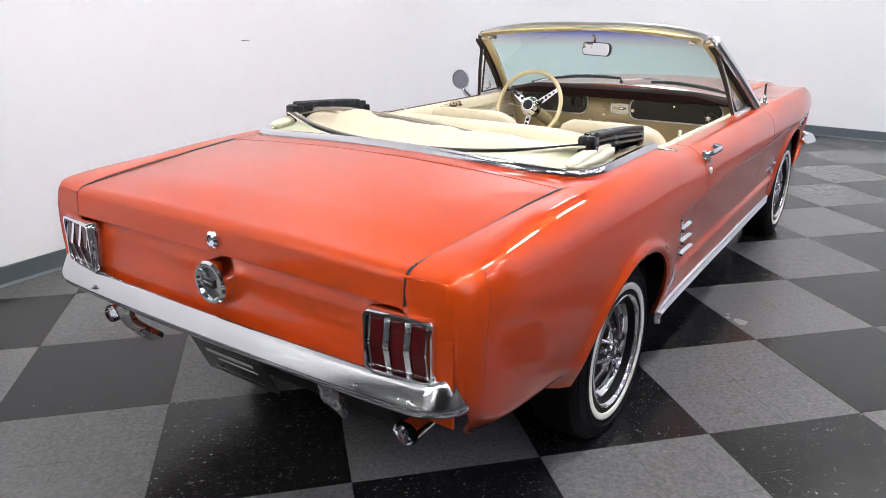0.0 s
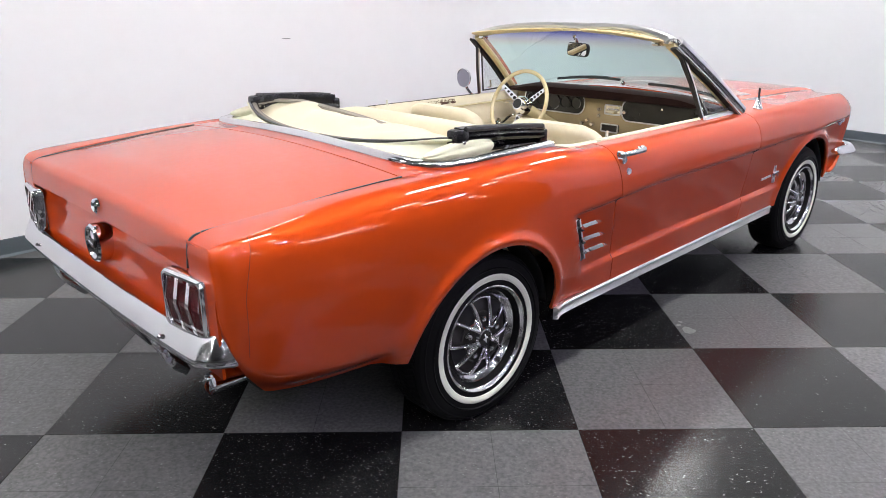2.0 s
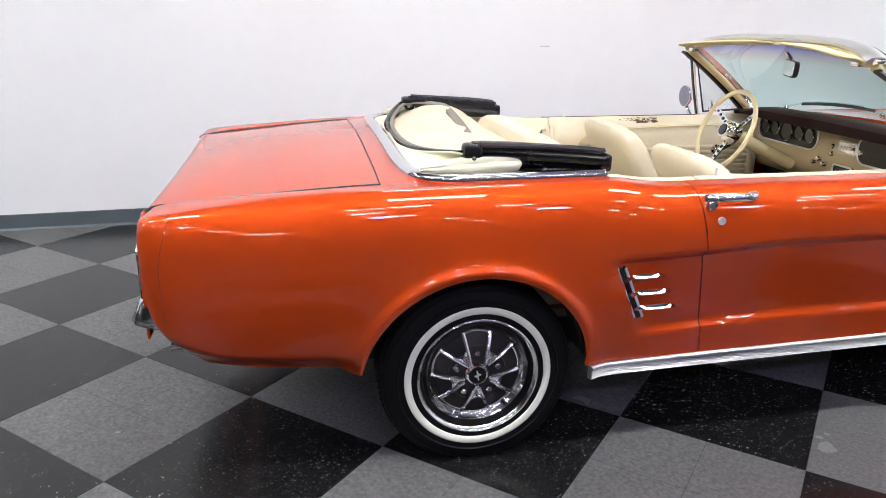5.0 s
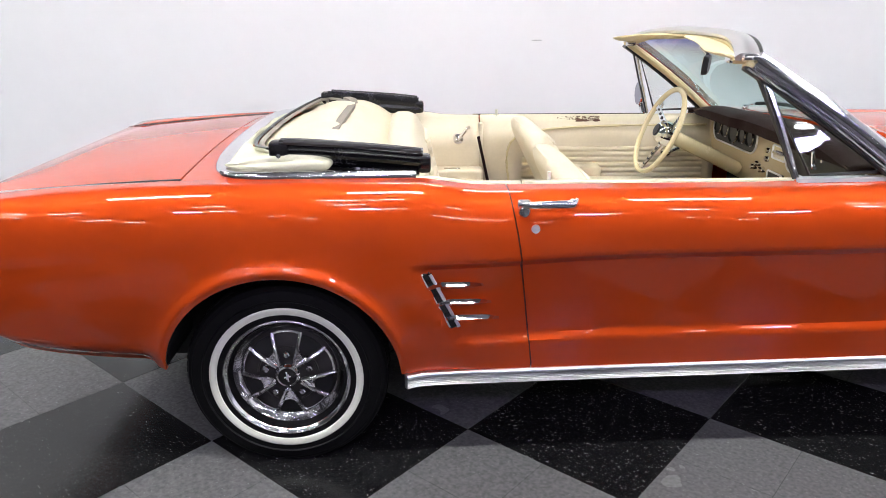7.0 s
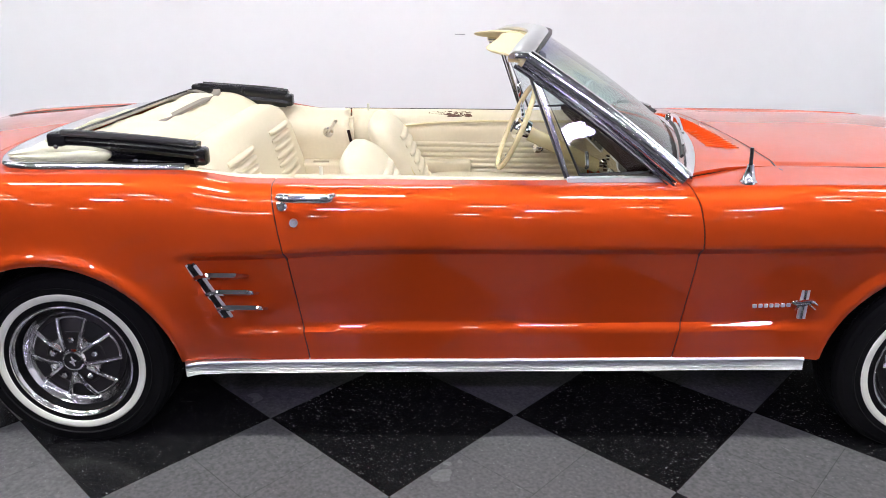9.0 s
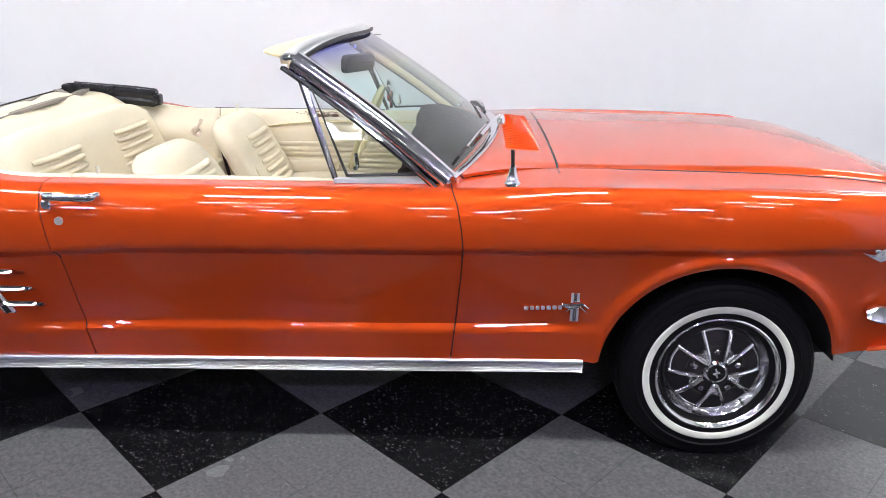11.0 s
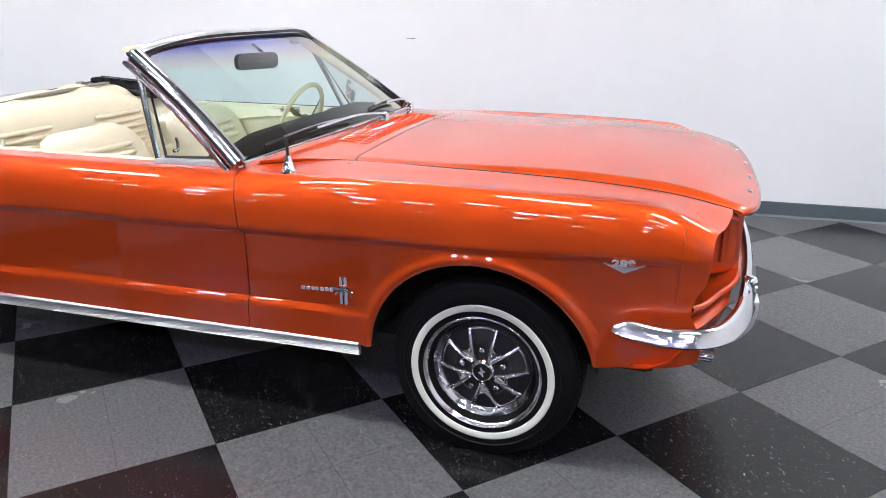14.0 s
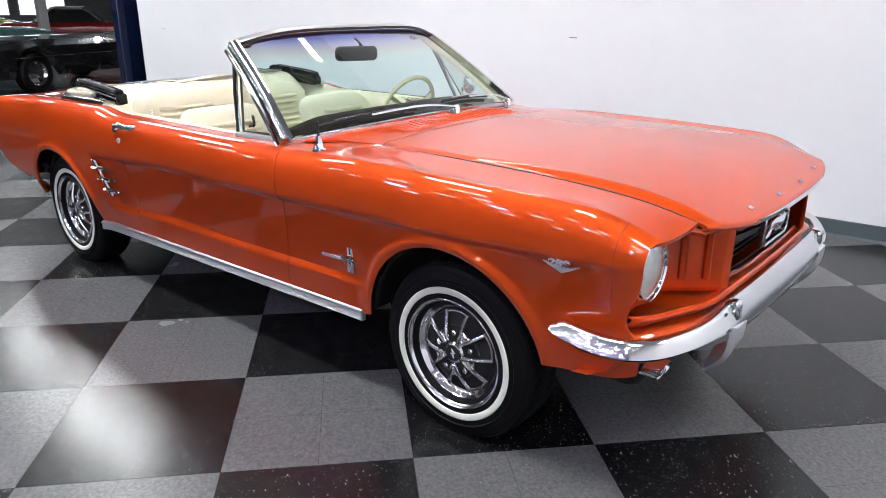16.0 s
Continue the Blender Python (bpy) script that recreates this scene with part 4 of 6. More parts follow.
for dx, dz, w, h in ((0.0, 0.024, 0.20, 0.012), (0.02, -0.004, 0.17, 0.006), (0.0, -0.052, 0.22, 0.004)):
    part("plate_print", block((w, 0.002, h), (dx, -2.3295 - 0.445 * dz, 0.418 + 0.913 * dz - 0.002), 0.0006, Matrix.Rotation(radians(24), 4, "X")), PALE_PRINT, plate)


def tip(x):
    rows = []
    for y, k in ((-2.19, 0.8), (-2.26, 0.95), (-2.318, 1.06), (-2.322, 1.08), (-2.316, 1.0), (-2.24, 0.85)):
        rows.append([Vector((x + a * k, y + 0.25 * b, 0.412 + b * k)) for a, b in circle(0.036, 20, 0.026)])
    return grid_mesh(rows, closed=True)


for x in (0.628, -0.628):
    ex = part("exhaust_tip", tip(x), CHROME, car, "flared oval chrome exhaust tip", sharp=40)
    part("pipe", tube([(x, -2.20, 0.408), (x * 0.95, -1.85, 0.33)], 0.028, 10), STEEL, ex)
    part("pipe_inside", lathe([(-2.25, 0.029), (-2.249, 0.0004)], 16, "y", (x, 0, 0.410)), UNDER, ex)

# ---- rocker mouldings, quarter ornaments, door handles ----
RIBS = [(-0.012, 0.0)] + [q for k in range(5) for q in ((-0.003, 0.0005 + 0.0062 * k), (0.0065, 0.0012 + 0.0062 * k), (0.0085, 0.0028 + 0.0062 * k), (0.0070, 0.0046 + 0.0062 * k), (-0.003, 0.0058 + 0.0062 * k))] + [(0.004, 0.0320), (0.009, 0.0335), (0.0115, 0.0370), (0.0100, 0.0420), (0.006, 0.0455), (0.000, 0.0470), (-0.012, 0.047)]


def rocker():
    line = [Vector((flank_x(y, 0.345) - 0.004, y, 0.2785 + 0.0160 * y)) for y in np.linspace(-1.022, 0.945, 120)]
    return sweep(line, RIBS)


sides("rocker_moulding", rocker, ALUMINIUM, car, "ribbed bright rocker moulding", sharp=75)


def on_flank(y, z, out=0.0):
    return Vector((flank_x(y, z) + out, y, z))


def ornament(side):
    o = new("quarter_ornament")
    o.parent = car
    o["label"] = "chrome simulated vent with three spears"
    def f(bm):
        return bm if side > 0 else flip_x(bm)
    a, b = on_flank(-0.962, 0.652, 0.004), on_flank(-0.874, 0.472, 0.004)
    lo = flank_x(-0.80, 0.56)
    a.x = max(a.x, lo + 0.004)
    b.x = max(b.x, lo + 0.004)
    part("backing", f(sweep([a, b], [(-0.012, -0.004), (0.012, -0.004), (0.012, 0.006), (-0.012, 0.006)], up=(1, 0, 0))), SOFT_BLACK, o)
    for s in (-1, 1):
        d = Vector((0.002, 0.013 * s, 0))
        part("frame_bar", f(sweep([a + d, b + d], circle(0.0055, 8), up=(1, 0, 0))), BADGE, o)
    for p in (a, b):
        part("frame_bar", f(sweep([p - Vector((0, 0.018, 0)), p + Vector((0, 0.018, 0))], circle(0.004, 8), up=(1, 0, 0))), CHROME, o)
    for k, (y0, y1, z) in enumerate(((-0.952, -0.792, 0.613), (-0.926, -0.766, 0.557), (-0.899, -0.742, 0.506))):
        pts = [on_flank(lerp(y0, y1, i / 8), z, 0.012 if i < 8 else 0.006) for i in range(9)]
        for p in pts:
            p.x = max(p.x + 0.006, lo + 0.020)
        part("spear", f(sweep(pts, [(-0.010, 0), (-0.004, 0.006), (0.0, 0.011), (0.004, 0.006), (0.010, 0), (0, -0.006)], up=(1, 0, 0),
                              scale=lambda t: (min(1.0, 0.55 + 2.4 * t, 0.35 + 3.0 * (1 - t)), 1.0))), CHROME, o, sharp=25)
    return o


for side in (1, -1):
    ornament(side)


def upper_x(y, z):
    """The outer face above the character line."""
    lo, hi = 1.0, KNEE
    for _ in range(30):
        mid = (lo + hi) / 2
        if flank(y, mid).z < z:
            lo = mid
        else:
            hi = mid
    return flank(y, lo).x


def handle(ob, side):
    def f(bm):
        return bm if side > 0 else flip_x(bm)
    x = upper_x(-0.62, 0.856)
    h = part("door_handle", f(sweep(ride([(x + 0.016, -0.690, 0.856), (x + 0.034, -0.665, 0.858), (x + 0.038, -0.60, 0.860), (x + 0.034, -0.545, 0.860), (x + 0.012, -0.528, 0.860)], 5),
                              circle(0.0125, 12, 0.009), up=(1, 0, 0), scale=lambda t: (0.75 + 0.35 * t, 1.0))), SOFT_CHROME, ob, "chrome pull handle with push button", sharp=60)
    part("escutcheon", f(block((0.016, 0.040, 0.026), (x + 0.006, -0.678, 0.855), 0.008)), CHROME, h)
    part("escutcheon", f(block((0.016, 0.026, 0.018), (x + 0.005, -0.534, 0.860), 0.006)), CHROME, h)
    part("push_button", f(lathe([(x + 0.008, 0.017), (x + 0.030, 0.016), (x + 0.034, 0.012), (x + 0.034, 0.0004)], 24, "x", (0, -0.678, 0.836))), SOFT_CHROME, h)
    part("key_lock", f(lathe([(upper_x(-0.645, 0.787) - 0.002, 0.013), (upper_x(-0.645, 0.787) + 0.006, 0.012), (upper_x(-0.645, 0.787) + 0.005, 0.006), (upper_x(-0.645, 0.787) + 0.004, 0.0004)], 24, "x", (0, -0.645, 0.787))), BADGE, ob, "round chrome key lock")


for ob, side in zip(doors, (1, -1)):
    handle(ob, side)

# ---- fender badges and aerial ----
def fender_badge(side):
    o = new("fender_badge")
    o.parent = car
    o["label"] = "chrome tri-bar fender badge with a plain name bar"
    def f(bm):
        return bm if side > 0 else flip_x(bm)
    x = flank_x(0.85, 0.52)
    widths = (0.014, 0.013, 0.012, 0.012, 0.014, 0.013, 0.012)
    y = 0.748
    for k, w in enumerate(widths):
        part("name_bar", f(block((0.008, w, 0.013), (x + 0.004, y + w / 2, 0.519 + 0.0008 * k), 0.003)), BADGE, o)
        y += w + 0.0045
    xb = flank_x(0.90, 0.52)
    for k, (dy, m) in enumerate(((-0.009, BADGE), (0.0, STEEL), (0.009, BADGE))):
        part("upright_bar", f(block((0.009, 0.008, 0.096), (xb + 0.004, 0.904 + dy, 0.527), 0.002)), m, o)
    line = ride([(xb + 0.012, 0.862, 0.540), (xb + 0.013, 0.885, 0.533), (xb + 0.014, 0.905, 0.536), (xb + 0.013, 0.925, 0.540), (xb + 0.012, 0.944, 0.528)], 4)
    part("running_relief", f(sweep(line, circle(0.008, 8), up=(1, 0, 0), scale=lambda t: (0.35 + 1.0 * math.sin(math.pi * min(1, t + 0.1)), 0.8))), CHROME, o)
    for dy in (-0.012, 0.016):
        part("relief_leg", f(sweep([(xb + 0.012, 0.904 + dy, 0.530), (xb + 0.012, 0.904 + dy * 2.2, 0.513)], circle(0.003, 6), up=(1, 0, 0))), CHROME, o)
    return o


def engine_badge(side):
    o = new("engine_badge")
    o.parent = car
    o["label"] = "chrome vee badge with the numerals 289"
    def f(bm):
        return bm if side > 0 else flip_x(bm)
    x = flank_x(1.785, 0.72) + 0.008
    bm = bmesh.new()
    capped([[Vector((flank_x(y, z) + 0.002 + d, y, z)) for y, z in ((1.728, 0.727), (1.760, 0.719), (1.785, 0.715), (1.812, 0.718), (1.842, 0.726), (1.815, 0.711), (1.787, 0.698), (1.758, 0.711))] for d in (0.0, 0.008)], bm)
    part("vee", f(bm), BADGE, o, sharp=20)
    cu = bpy.data.curves.new("numerals", "FONT")
    cu.body, cu.size, cu.align_x, cu.extrude, cu.offset = "289", 0.034, "CENTER", 0.003, 0.0012
    tmp = bpy.data.objects.new("numerals", cu)
    scene.collection.objects.link(tmp)
    me = bpy.data.meshes.new_from_object(tmp)
    bpy.data.objects.remove(tmp)
    me.materials.append(BADGE)
    ob = new("numerals", me)
    ob.parent = o
    ob.matrix_basis = pose(side * (x + 0.015), 1.785, 0.724, 90, 0, 99 * side) @ Matrix.Diagonal((1.25, 0.75, 1, 1))
    return o


for side in (1, -1):
    fender_badge(side)
    engine_badge(side)

aerial = new("aerial")
aerial.parent = car
aerial["label"] = "stub radio aerial with a chrome base"
part("aerial_base", lathe([(0.885, 0.026), (0.901, 0.025), (0.909, 0.019), (0.935, 0.013), (0.951, 0.010), (0.952, 0.0004)], 24, "z", (0.752, 0.700, 0)), CHROME, aerial, "chrome base", sharp=30)
part("aerial_mast", tube([(0.752, 0.700, 0.945), (0.751, 0.697, 1.002)], 0.0055, 10, up=(1, 0, 0)), BLACK, aerial, "black stub mast")

# ---- nose: headlamps, gills, grille ----
HEAD = Vector((0.698, 2.002, 0.724))


def fender_edge(w):
    """The front edge of the fender, from its foot to the corner of the hood."""
    z = 0.7
    for _ in range(5):
        p = flank(nose_y(z) + 0.048 * smooth(1.50, 2.0, w) - 0.003, w)
        z = p.z
    return p


def bucket():
    rim = [fender_edge(w) + Vector((-0.003, 0, 0)) for w in [0.52 + 0.48 * i / 10 for i in range(10)] + [1 + i / 24 for i in range(25)]]
    rim += [Vector((0.592, lerp(1.998, 1.905, min(1, i / 3)), lerp(0.852, 0.600, i / 8))) for i in range(9)]
    rim += [rim[-1].lerp(rim[0], i / 6) for i in range(1, 6)]
    angle = lambda p: math.atan2(p.z - HEAD.z, p.x - HEAD.x)
    rim.sort(key=angle)
    rows = []
    for k in range(9):
        v = k / 8
        ring = []
        for p in rim:
            a = angle(p)
            inner = HEAD + Vector((0.092 * math.cos(a), -0.008, 0.092 * math.sin(a)))
            ring.append(p.lerp(inner, v) - Vector((0, 0.012 * math.sin(math.pi * v), 0)))
        rows.append(ring)
    return grid_mesh(rows, closed=True)


def headlamp(side):
    o = new("headlamp")
    o.parent = car
    o["label"] = "round headlamp with ribbed glass, unlit"
    def f(bm):
        return bm if side > 0 else flip_x(bm)
    part("bucket", f(bucket()), PAINT, o, "orange-red headlamp surround", thick=0.003)
    part("ring", f(lathe([(-0.016, 0.093), (-0.002, 0.091), (0.003, 0.087), (0.000, 0.083), (-0.008, 0.082)], 48, "y", HEAD)), CHROME, o, "chrome ring", sharp=50)
    part("glass", f(lathe([(-0.006, 0.084)] + [(-0.006 + 0.018 * (1 - (k / 9) ** 2), 0.084 * k / 9 + 0.0003) for k in range(9, -1, -1)], 48, "y", HEAD)), LAMP_GLASS, o, "ribbed clear glass")
    return o


for side in (1, -1):
    headlamp(side)


def gill_panel():
    rows = []
    for j in range(15):
        v = j / 14
        row = []
        for i in range(13):
            s = i / 12
            x, y = lerp(0.600, 0.405 - 0.010 * j / 14, s), lerp(1.868, 2.112, s)
            row.append(Vector((x, y + 0.012 * smooth(0.7, 1.0, v) * (1 - s), lerp(0.600, lerp(0.850, 0.806, s), v))))
        rows.append(row)
    return grid_mesh(rows)


gills = sides("gill_panel", gill_panel, PAINT, car, thick=0.004)
for ob, side in zip(gills, (1, -1)):
    for k in range(3):
        s = 0.30 + 0.25 * k
        x, y = lerp(0.592, 0.410, s), lerp(1.875, 2.100, s)
        line = [Vector((side * (x + 0.004), y + 0.004, z)) for z in np.linspace(0.640, 0.815, 8)]
        part("gill", sweep(line, [(-0.010, -0.006), (0.010, -0.010), (0.011, 0.006), (0.004, 0.009), (-0.008, 0.002)], up=(0.6 * side, 0.8, 0)), PAINT, ob, sharp=30)


def brow():
    """The rolled edge that closes the nose between the fender's corner and the hood."""
    rows = []
    for i in range(21):
        x = lerp(0.700, 0.400, i / 20)
        u = min(1.0, max(0.0, (x - 0.58) / 0.12))
        front = lerp(lip_y(x) - 0.004, lerp(2.060, 2.010, u), smooth(0.56, 0.60, x))
        top = lerp(hood_z(x, lip_y(x)) - 0.020, lerp(0.836, 0.812, u), smooth(0.56, 0.60, x))
        back = lerp(1.868, 2.112, min(1.0, max(0.0, (0.600 - x) / 0.200))) + 0.008
        rows.append([Vector((x, front, top)), Vector((x, front + 0.002, top - 0.012)), Vector((x, front - 0.012, top - 0.022)), Vector((x, lerp(front, back, 0.5), top - 0.020)), Vector((x, back, top - 0.012))])
    return grid_mesh(rows)


sides("nose_brow", brow, PAINT, car, thick=0.003)


def lip_line(y_in, z, half):
    return [Vector((half * s, lip_y(half * s) - y_in, z)) for s in np.linspace(-1, 1, 33)]


grille = new("grille")
grille.parent = car
grille["label"] = "black grille with thin bars and a chrome-framed emblem"
part("grille_back", sweep(lip_line(0.13, 0.715, 0.398), [(-0.003, -0.10), (0.003, -0.10), (0.003, 0.10), (-0.003, 0.10)]), GREY_GRILLE, grille)
for k in range(9):
    part("grille_bar", sweep(lip_line(0.115, 0.638 + 0.019 * k, 0.395), [(-0.006, -0.003), (0.006, -0.002), (0.006, 0.002), (-0.006, 0.003)]), GREY_GRILLE, grille)
part("grille_trim", sweep(lip_line(0.060, 0.632, 0.398), [(-0.012, -0.008), (0.010, -0.008), (0.012, 0.004), (0.0, 0.011), (-0.012, 0.009)]), SPOKE_CHROME, grille, "bright lower trim")
part("hood_lip_trim", sweep([Vector((x, lip_y(x) + 0.0105, hood_z(x, lip_y(x)) - 0.018)) for x in np.linspace(-0.445, 0.445, 33)], [(-0.004, -0.006), (0.005, -0.006), (0.007, 0.003), (0.001, 0.006), (-0.004, 0.004)]), CHROME, hood, "bright trim along the front edge")
ring = rounded(0.125, 0.055, 0.028, 7)
part("emblem_frame", sweep([Vector((x, 2.112, 0.722 + z)) for x, z in ring], [(-0.005, -0.010), (0.005, -0.010), (0.006, 0.006), (0.0, 0.010), (-0.006, 0.006)], up=(0, 1, 0), closed=True), STEEL, grille, "chrome emblem frame", sharp=30)
body_line = ride([(-0.095, 2.108, 0.728), (-0.050, 2.114, 0.718), (0.0, 2.118, 0.724), (0.050, 2.114, 0.731), (0.092, 2.108, 0.712)], 5)
part("emblem_relief", sweep(body_line, circle(0.022, 10, 0.016), up=(0, 1, 0), scale=lambda t: (0.3 + math.sin(math.pi * min(1, t + 0.12)), 0.8)), CHROME, grille)
for x0, x1 in ((-0.03, -0.06), (0.03, 0.055), (-0.015, -0.02), (0.045, 0.075)):
    part("emblem_leg", tube([(x0, 2.112, 0.712), (x1, 2.108, 0.683)], 0.006, 6), CHROME, grille)
for x0, x1 in ((-0.12, -0.375), (0.12, 0.375)):
    part("emblem_bar", sweep([(x0, 2.09, 0.722), (x1, lip_y(x1) - 0.09, 0.722)], [(-0.007, -0.010), (0.007, -0.010), (0.007, 0.010), (-0.007, 0.010)]), GREY_GRILLE, grille)


def lower_lip():
    rows = []
    for i in range(49):
        s = -1 + 2 * i / 48
        x = 0.770 * s
        y0 = herm((0.0, 2.118), (0.45, 2.103), (0.60, 2.046), (0.72, 2.000), (0.795, 1.950))(abs(x))
        zt = herm((0.0, 0.618), (0.42, 0.612), (0.55, 0.596), (0.70, 0.598), (0.795, 0.606))(abs(x))
        rows.append([Vector((x, y0 - 0.19, zt + 0.030)), Vector((x, y0 - 0.15, zt - 0.004)), Vector((x, y0 - 0.10, zt - 0.022)), Vector((x, y0 - 0.045, zt - 0.024)), Vector((x, y0 - 0.006, zt - 0.003)), Vector((x, y0 + 0.008, zt)), Vector((x, y0 + 0.016, zt - 0.004)), Vector((x, y0 + 0.018, zt - 0.012)), Vector((x, y0 + 0.006, zt - 0.026)), Vector((x, y0 - 0.02, zt - 0.050))])
    return grid_mesh(rows)


part("lower_lip", lower_lip(), PAINT, car, thick=0.004)
sides("nose_backing", lambda: block((0.33, 0.012, 0.22), (0.59, 1.872, 0.69), 0.003), PAINT, car)


def front_valance():
    rows = []
    for i in range(49):
        s = -1 + 2 * i / 48
        x = 0.790 * s
        y0 = herm((0.0, 2.128), (0.5, 2.100), (0.70, 2.036), (0.790, 1.992))(abs(x))
        rows.append([Vector((x * 0.955, y0 - 0.035, 0.565)), Vector((x * 0.985, y0 - 0.006, 0.53)), Vector((x, y0 - 0.026, 0.475)), Vector((x, y0 - 0.064, 0.425)), Vector((x, y0 - 0.115, 0.398)), Vector((x, y0 - 0.17, 0.392))])
    return grid_mesh(rows)


valance = part("front_valance", front_valance(), PAINT, car, thick=0.004)
for x in (0.67, -0.67):
    rows = [[Vector((x + a * k, y + 0.3 * b, 0.425 + b * k)) for a, b in circle(0.050, 24, 0.026)] for y, k in ((2.00, 0.95), (2.045, 1.0), (2.052, 0.96), (2.048, 0.86), (2.040, 0.80))]
    lamp = part("parking_lamp", grid_mesh(rows, closed=True), CHROME, valance, "oval parking lamp in a chrome bezel", sharp=40)
for x in (0.33, 0.095, -0.145, -0.38):
    y = lip_y(x) - 0.022
    part("hood_letter", block((0.024, 0.015, 0.004), (x, y, hood_z(x, y) + 0.0015), 0.0015, Matrix.Rotation(radians(-22), 4, "X")), CHROME, hood)


# ---- windscreen ----
screen = new("windscreen")
screen.parent = car
screen["label"] = "raked tinted windscreen in a polished frame"


def foot(s):
    x = 0.735 * s
    return Vector((x, base_y(x) - 0.012, base_z(x) + 0.006))


def head(s):
    return Vector((0.615 * s, 0.035 + 0.115 * (1 - s * s), 1.243 + 0.055 * (1 - s ** 4)))


def pane():
    rows = []
    for j in range(17):
        v = j / 16
        rows.append([foot(s).lerp(head(s), v) + Vector((0, 0.020 * math.sin(math.pi * v), 0)) for s in np.linspace(-1, 1, 41)])
    return grid_mesh(rows)


g = part("glass", pane(), SCREEN_GLASS, screen, "pale green tinted glass")
g.visible_shadow = False
header_line = [head(s) + Vector((0, -0.010, 0.004)) for s in np.linspace(-1.0, 1.0, 41)]
part("header", sweep(header_line, [(-0.028, 0.0), (-0.020, 0.010), (0.006, 0.016), (0.030, 0.012), (0.046, 0.0), (0.044, -0.010), (0.0, -0.014), (-0.026, -0.010)]), ALUMINIUM, screen, "polished header rail", sharp=50)
part("header_trim", sweep([head(s) + Vector((0, 0.022, 0.004)) for s in np.linspace(-1, 1, 41)], [(-0.007, -0.006), (0.007, -0.007), (0.008, 0.002), (-0.007, 0.005)]), BLACK, screen, "black rubber seal", sharp=50)
part("header_lining", sweep([head(s) + Vector((0, -0.024, -0.014)) for s in np.linspace(-0.98, 0.98, 31)], [(-0.026, -0.008), (0.034, -0.008), (0.036, 0.004), (-0.026, 0.006)]), VISOR, screen, "cream padded header lining")


def pillar_line(inset=0.0):
    return [foot(1).lerp(head(1), v) + Vector((0.012 - inset, -0.006 + 0.018 * math.sin(math.pi * v), 0)) for v in np.linspace(-0.02, 0.985, 19)]


sides("pillar", lambda: sweep(pillar_line(), [(0.014, -0.034), (0.000, -0.034), (-0.012, -0.029), (-0.021, -0.019), (-0.026, -0.007), (-0.027, 0.005), (-0.023, 0.016), (-0.014, 0.026), (-0.002, 0.031), (0.014, 0.031)], up=(0, 0.6, 0.8)), BRIGHT, screen, "bright windscreen pillar", sharp=40)
sides("pillar_bead", lambda: sweep([p + Vector((0.018, -0.032, -0.020)) for p in pillar_line()], circle(0.007, 8), up=(0, 0.6, 0.8)), CHROME, screen)
sides("pillar_seal", lambda: sweep([p + Vector((0.000, -0.037, -0.020)) for p in pillar_line()], [(-0.020, -0.006), (0.012, -0.006), (0.014, 0.004), (-0.020, 0.006)], up=(0, 0.6, 0.8)), BLACK, screen, "black rubber weather seal")
sides("pillar_lining", lambda: sweep([p + Vector((-0.026, -0.020, -0.010)) for p in pillar_line()], circle(0.022, 10, 0.016), up=(0, 0.6, 0.8)), VISOR, screen, "cream pillar lining")
part("base_trim", sweep([foot(s) + Vector((0, 0.014, -0.004)) for s in np.linspace(-1.01, 1.01, 41)], [(-0.016, -0.008), (0.018, -0.010), (0.016, 0.006), (0.0, 0.012), (-0.016, 0.010)]), BRIGHT, screen, "bright lower trim", sharp=40)
sides("header_corner", lambda: block((0.038, 0.052, 0.022), head(1) + Vector((-0.002, -0.012, 0.002)), 0.009, Matrix.Rotation(radians(-12), 4, "Y")), CHROME, screen, "polished corner casting")
sides("top_latch", lambda: block((0.040, 0.040, 0.022), (0.545, 0.002, 1.236), 0.007), CHROME, screen, "chrome top latch")


def visor(x0, x1, tilt):
    rows = []
    for i in range(25):
        s = i / 24
        x = lerp(x0, x1, s)
        c = 0.035 + 0.115 * (1 - (x / 0.615) ** 2)
        z = 1.278 - 0.034 * (x / 0.59) ** 2
        e = 1 - abs(2 * s - 1) ** 8
        d = 0.045 + 0.060 * e
        ring = []
        for a, b in circle(1.0, 16):
            ring.append(Vector((x, c - 0.050 - d * 0.5 + d * 0.5 * a, z + 0.010 * b * (0.35 + 0.65 * e) + tilt * (1 - a) * 0.5)))
        rows.append(ring)
    return capped(rows)


part("sun_visor", visor(0.06, 0.590, 0.012), VISOR, screen, "cream sun visor swung up", sharp=60)
part("sun_visor", visor(-0.06, -0.590, 0.010), VISOR, screen, "cream sun visor swung up", sharp=60)
shell = [[Vector((x, y, z)) for x, z in rounded(w, h, 0.024, 6)] for y, w, h in ((0.150, 0.070, 0.022), (0.148, 0.098, 0.031), (0.136, 0.105, 0.034), (0.128, 0.105, 0.034))]
turn_mirror = pose(-0.045, 0.012, 1.192, -4, 0, -25)
shell_ob = part("shell", capped(shell), BLACK, screen, sharp=40)
shell_ob.matrix_basis = turn_mirror
glass_ob = part("mirror_pane", capped([[Vector((x, y, z)) for x, z in rounded(0.101, 0.030, 0.022, 6)] for y in (0.1285, 0.1265)]), MIRROR, screen, sharp=40)
glass_ob.matrix_basis = turn_mirror
part("mirror_stem", tube(ride([(-0.02, 0.145, 1.185), (-0.01, 0.150, 1.215), (0.0, 0.110, 1.250)], 5), 0.008, 8), CHROME, screen)


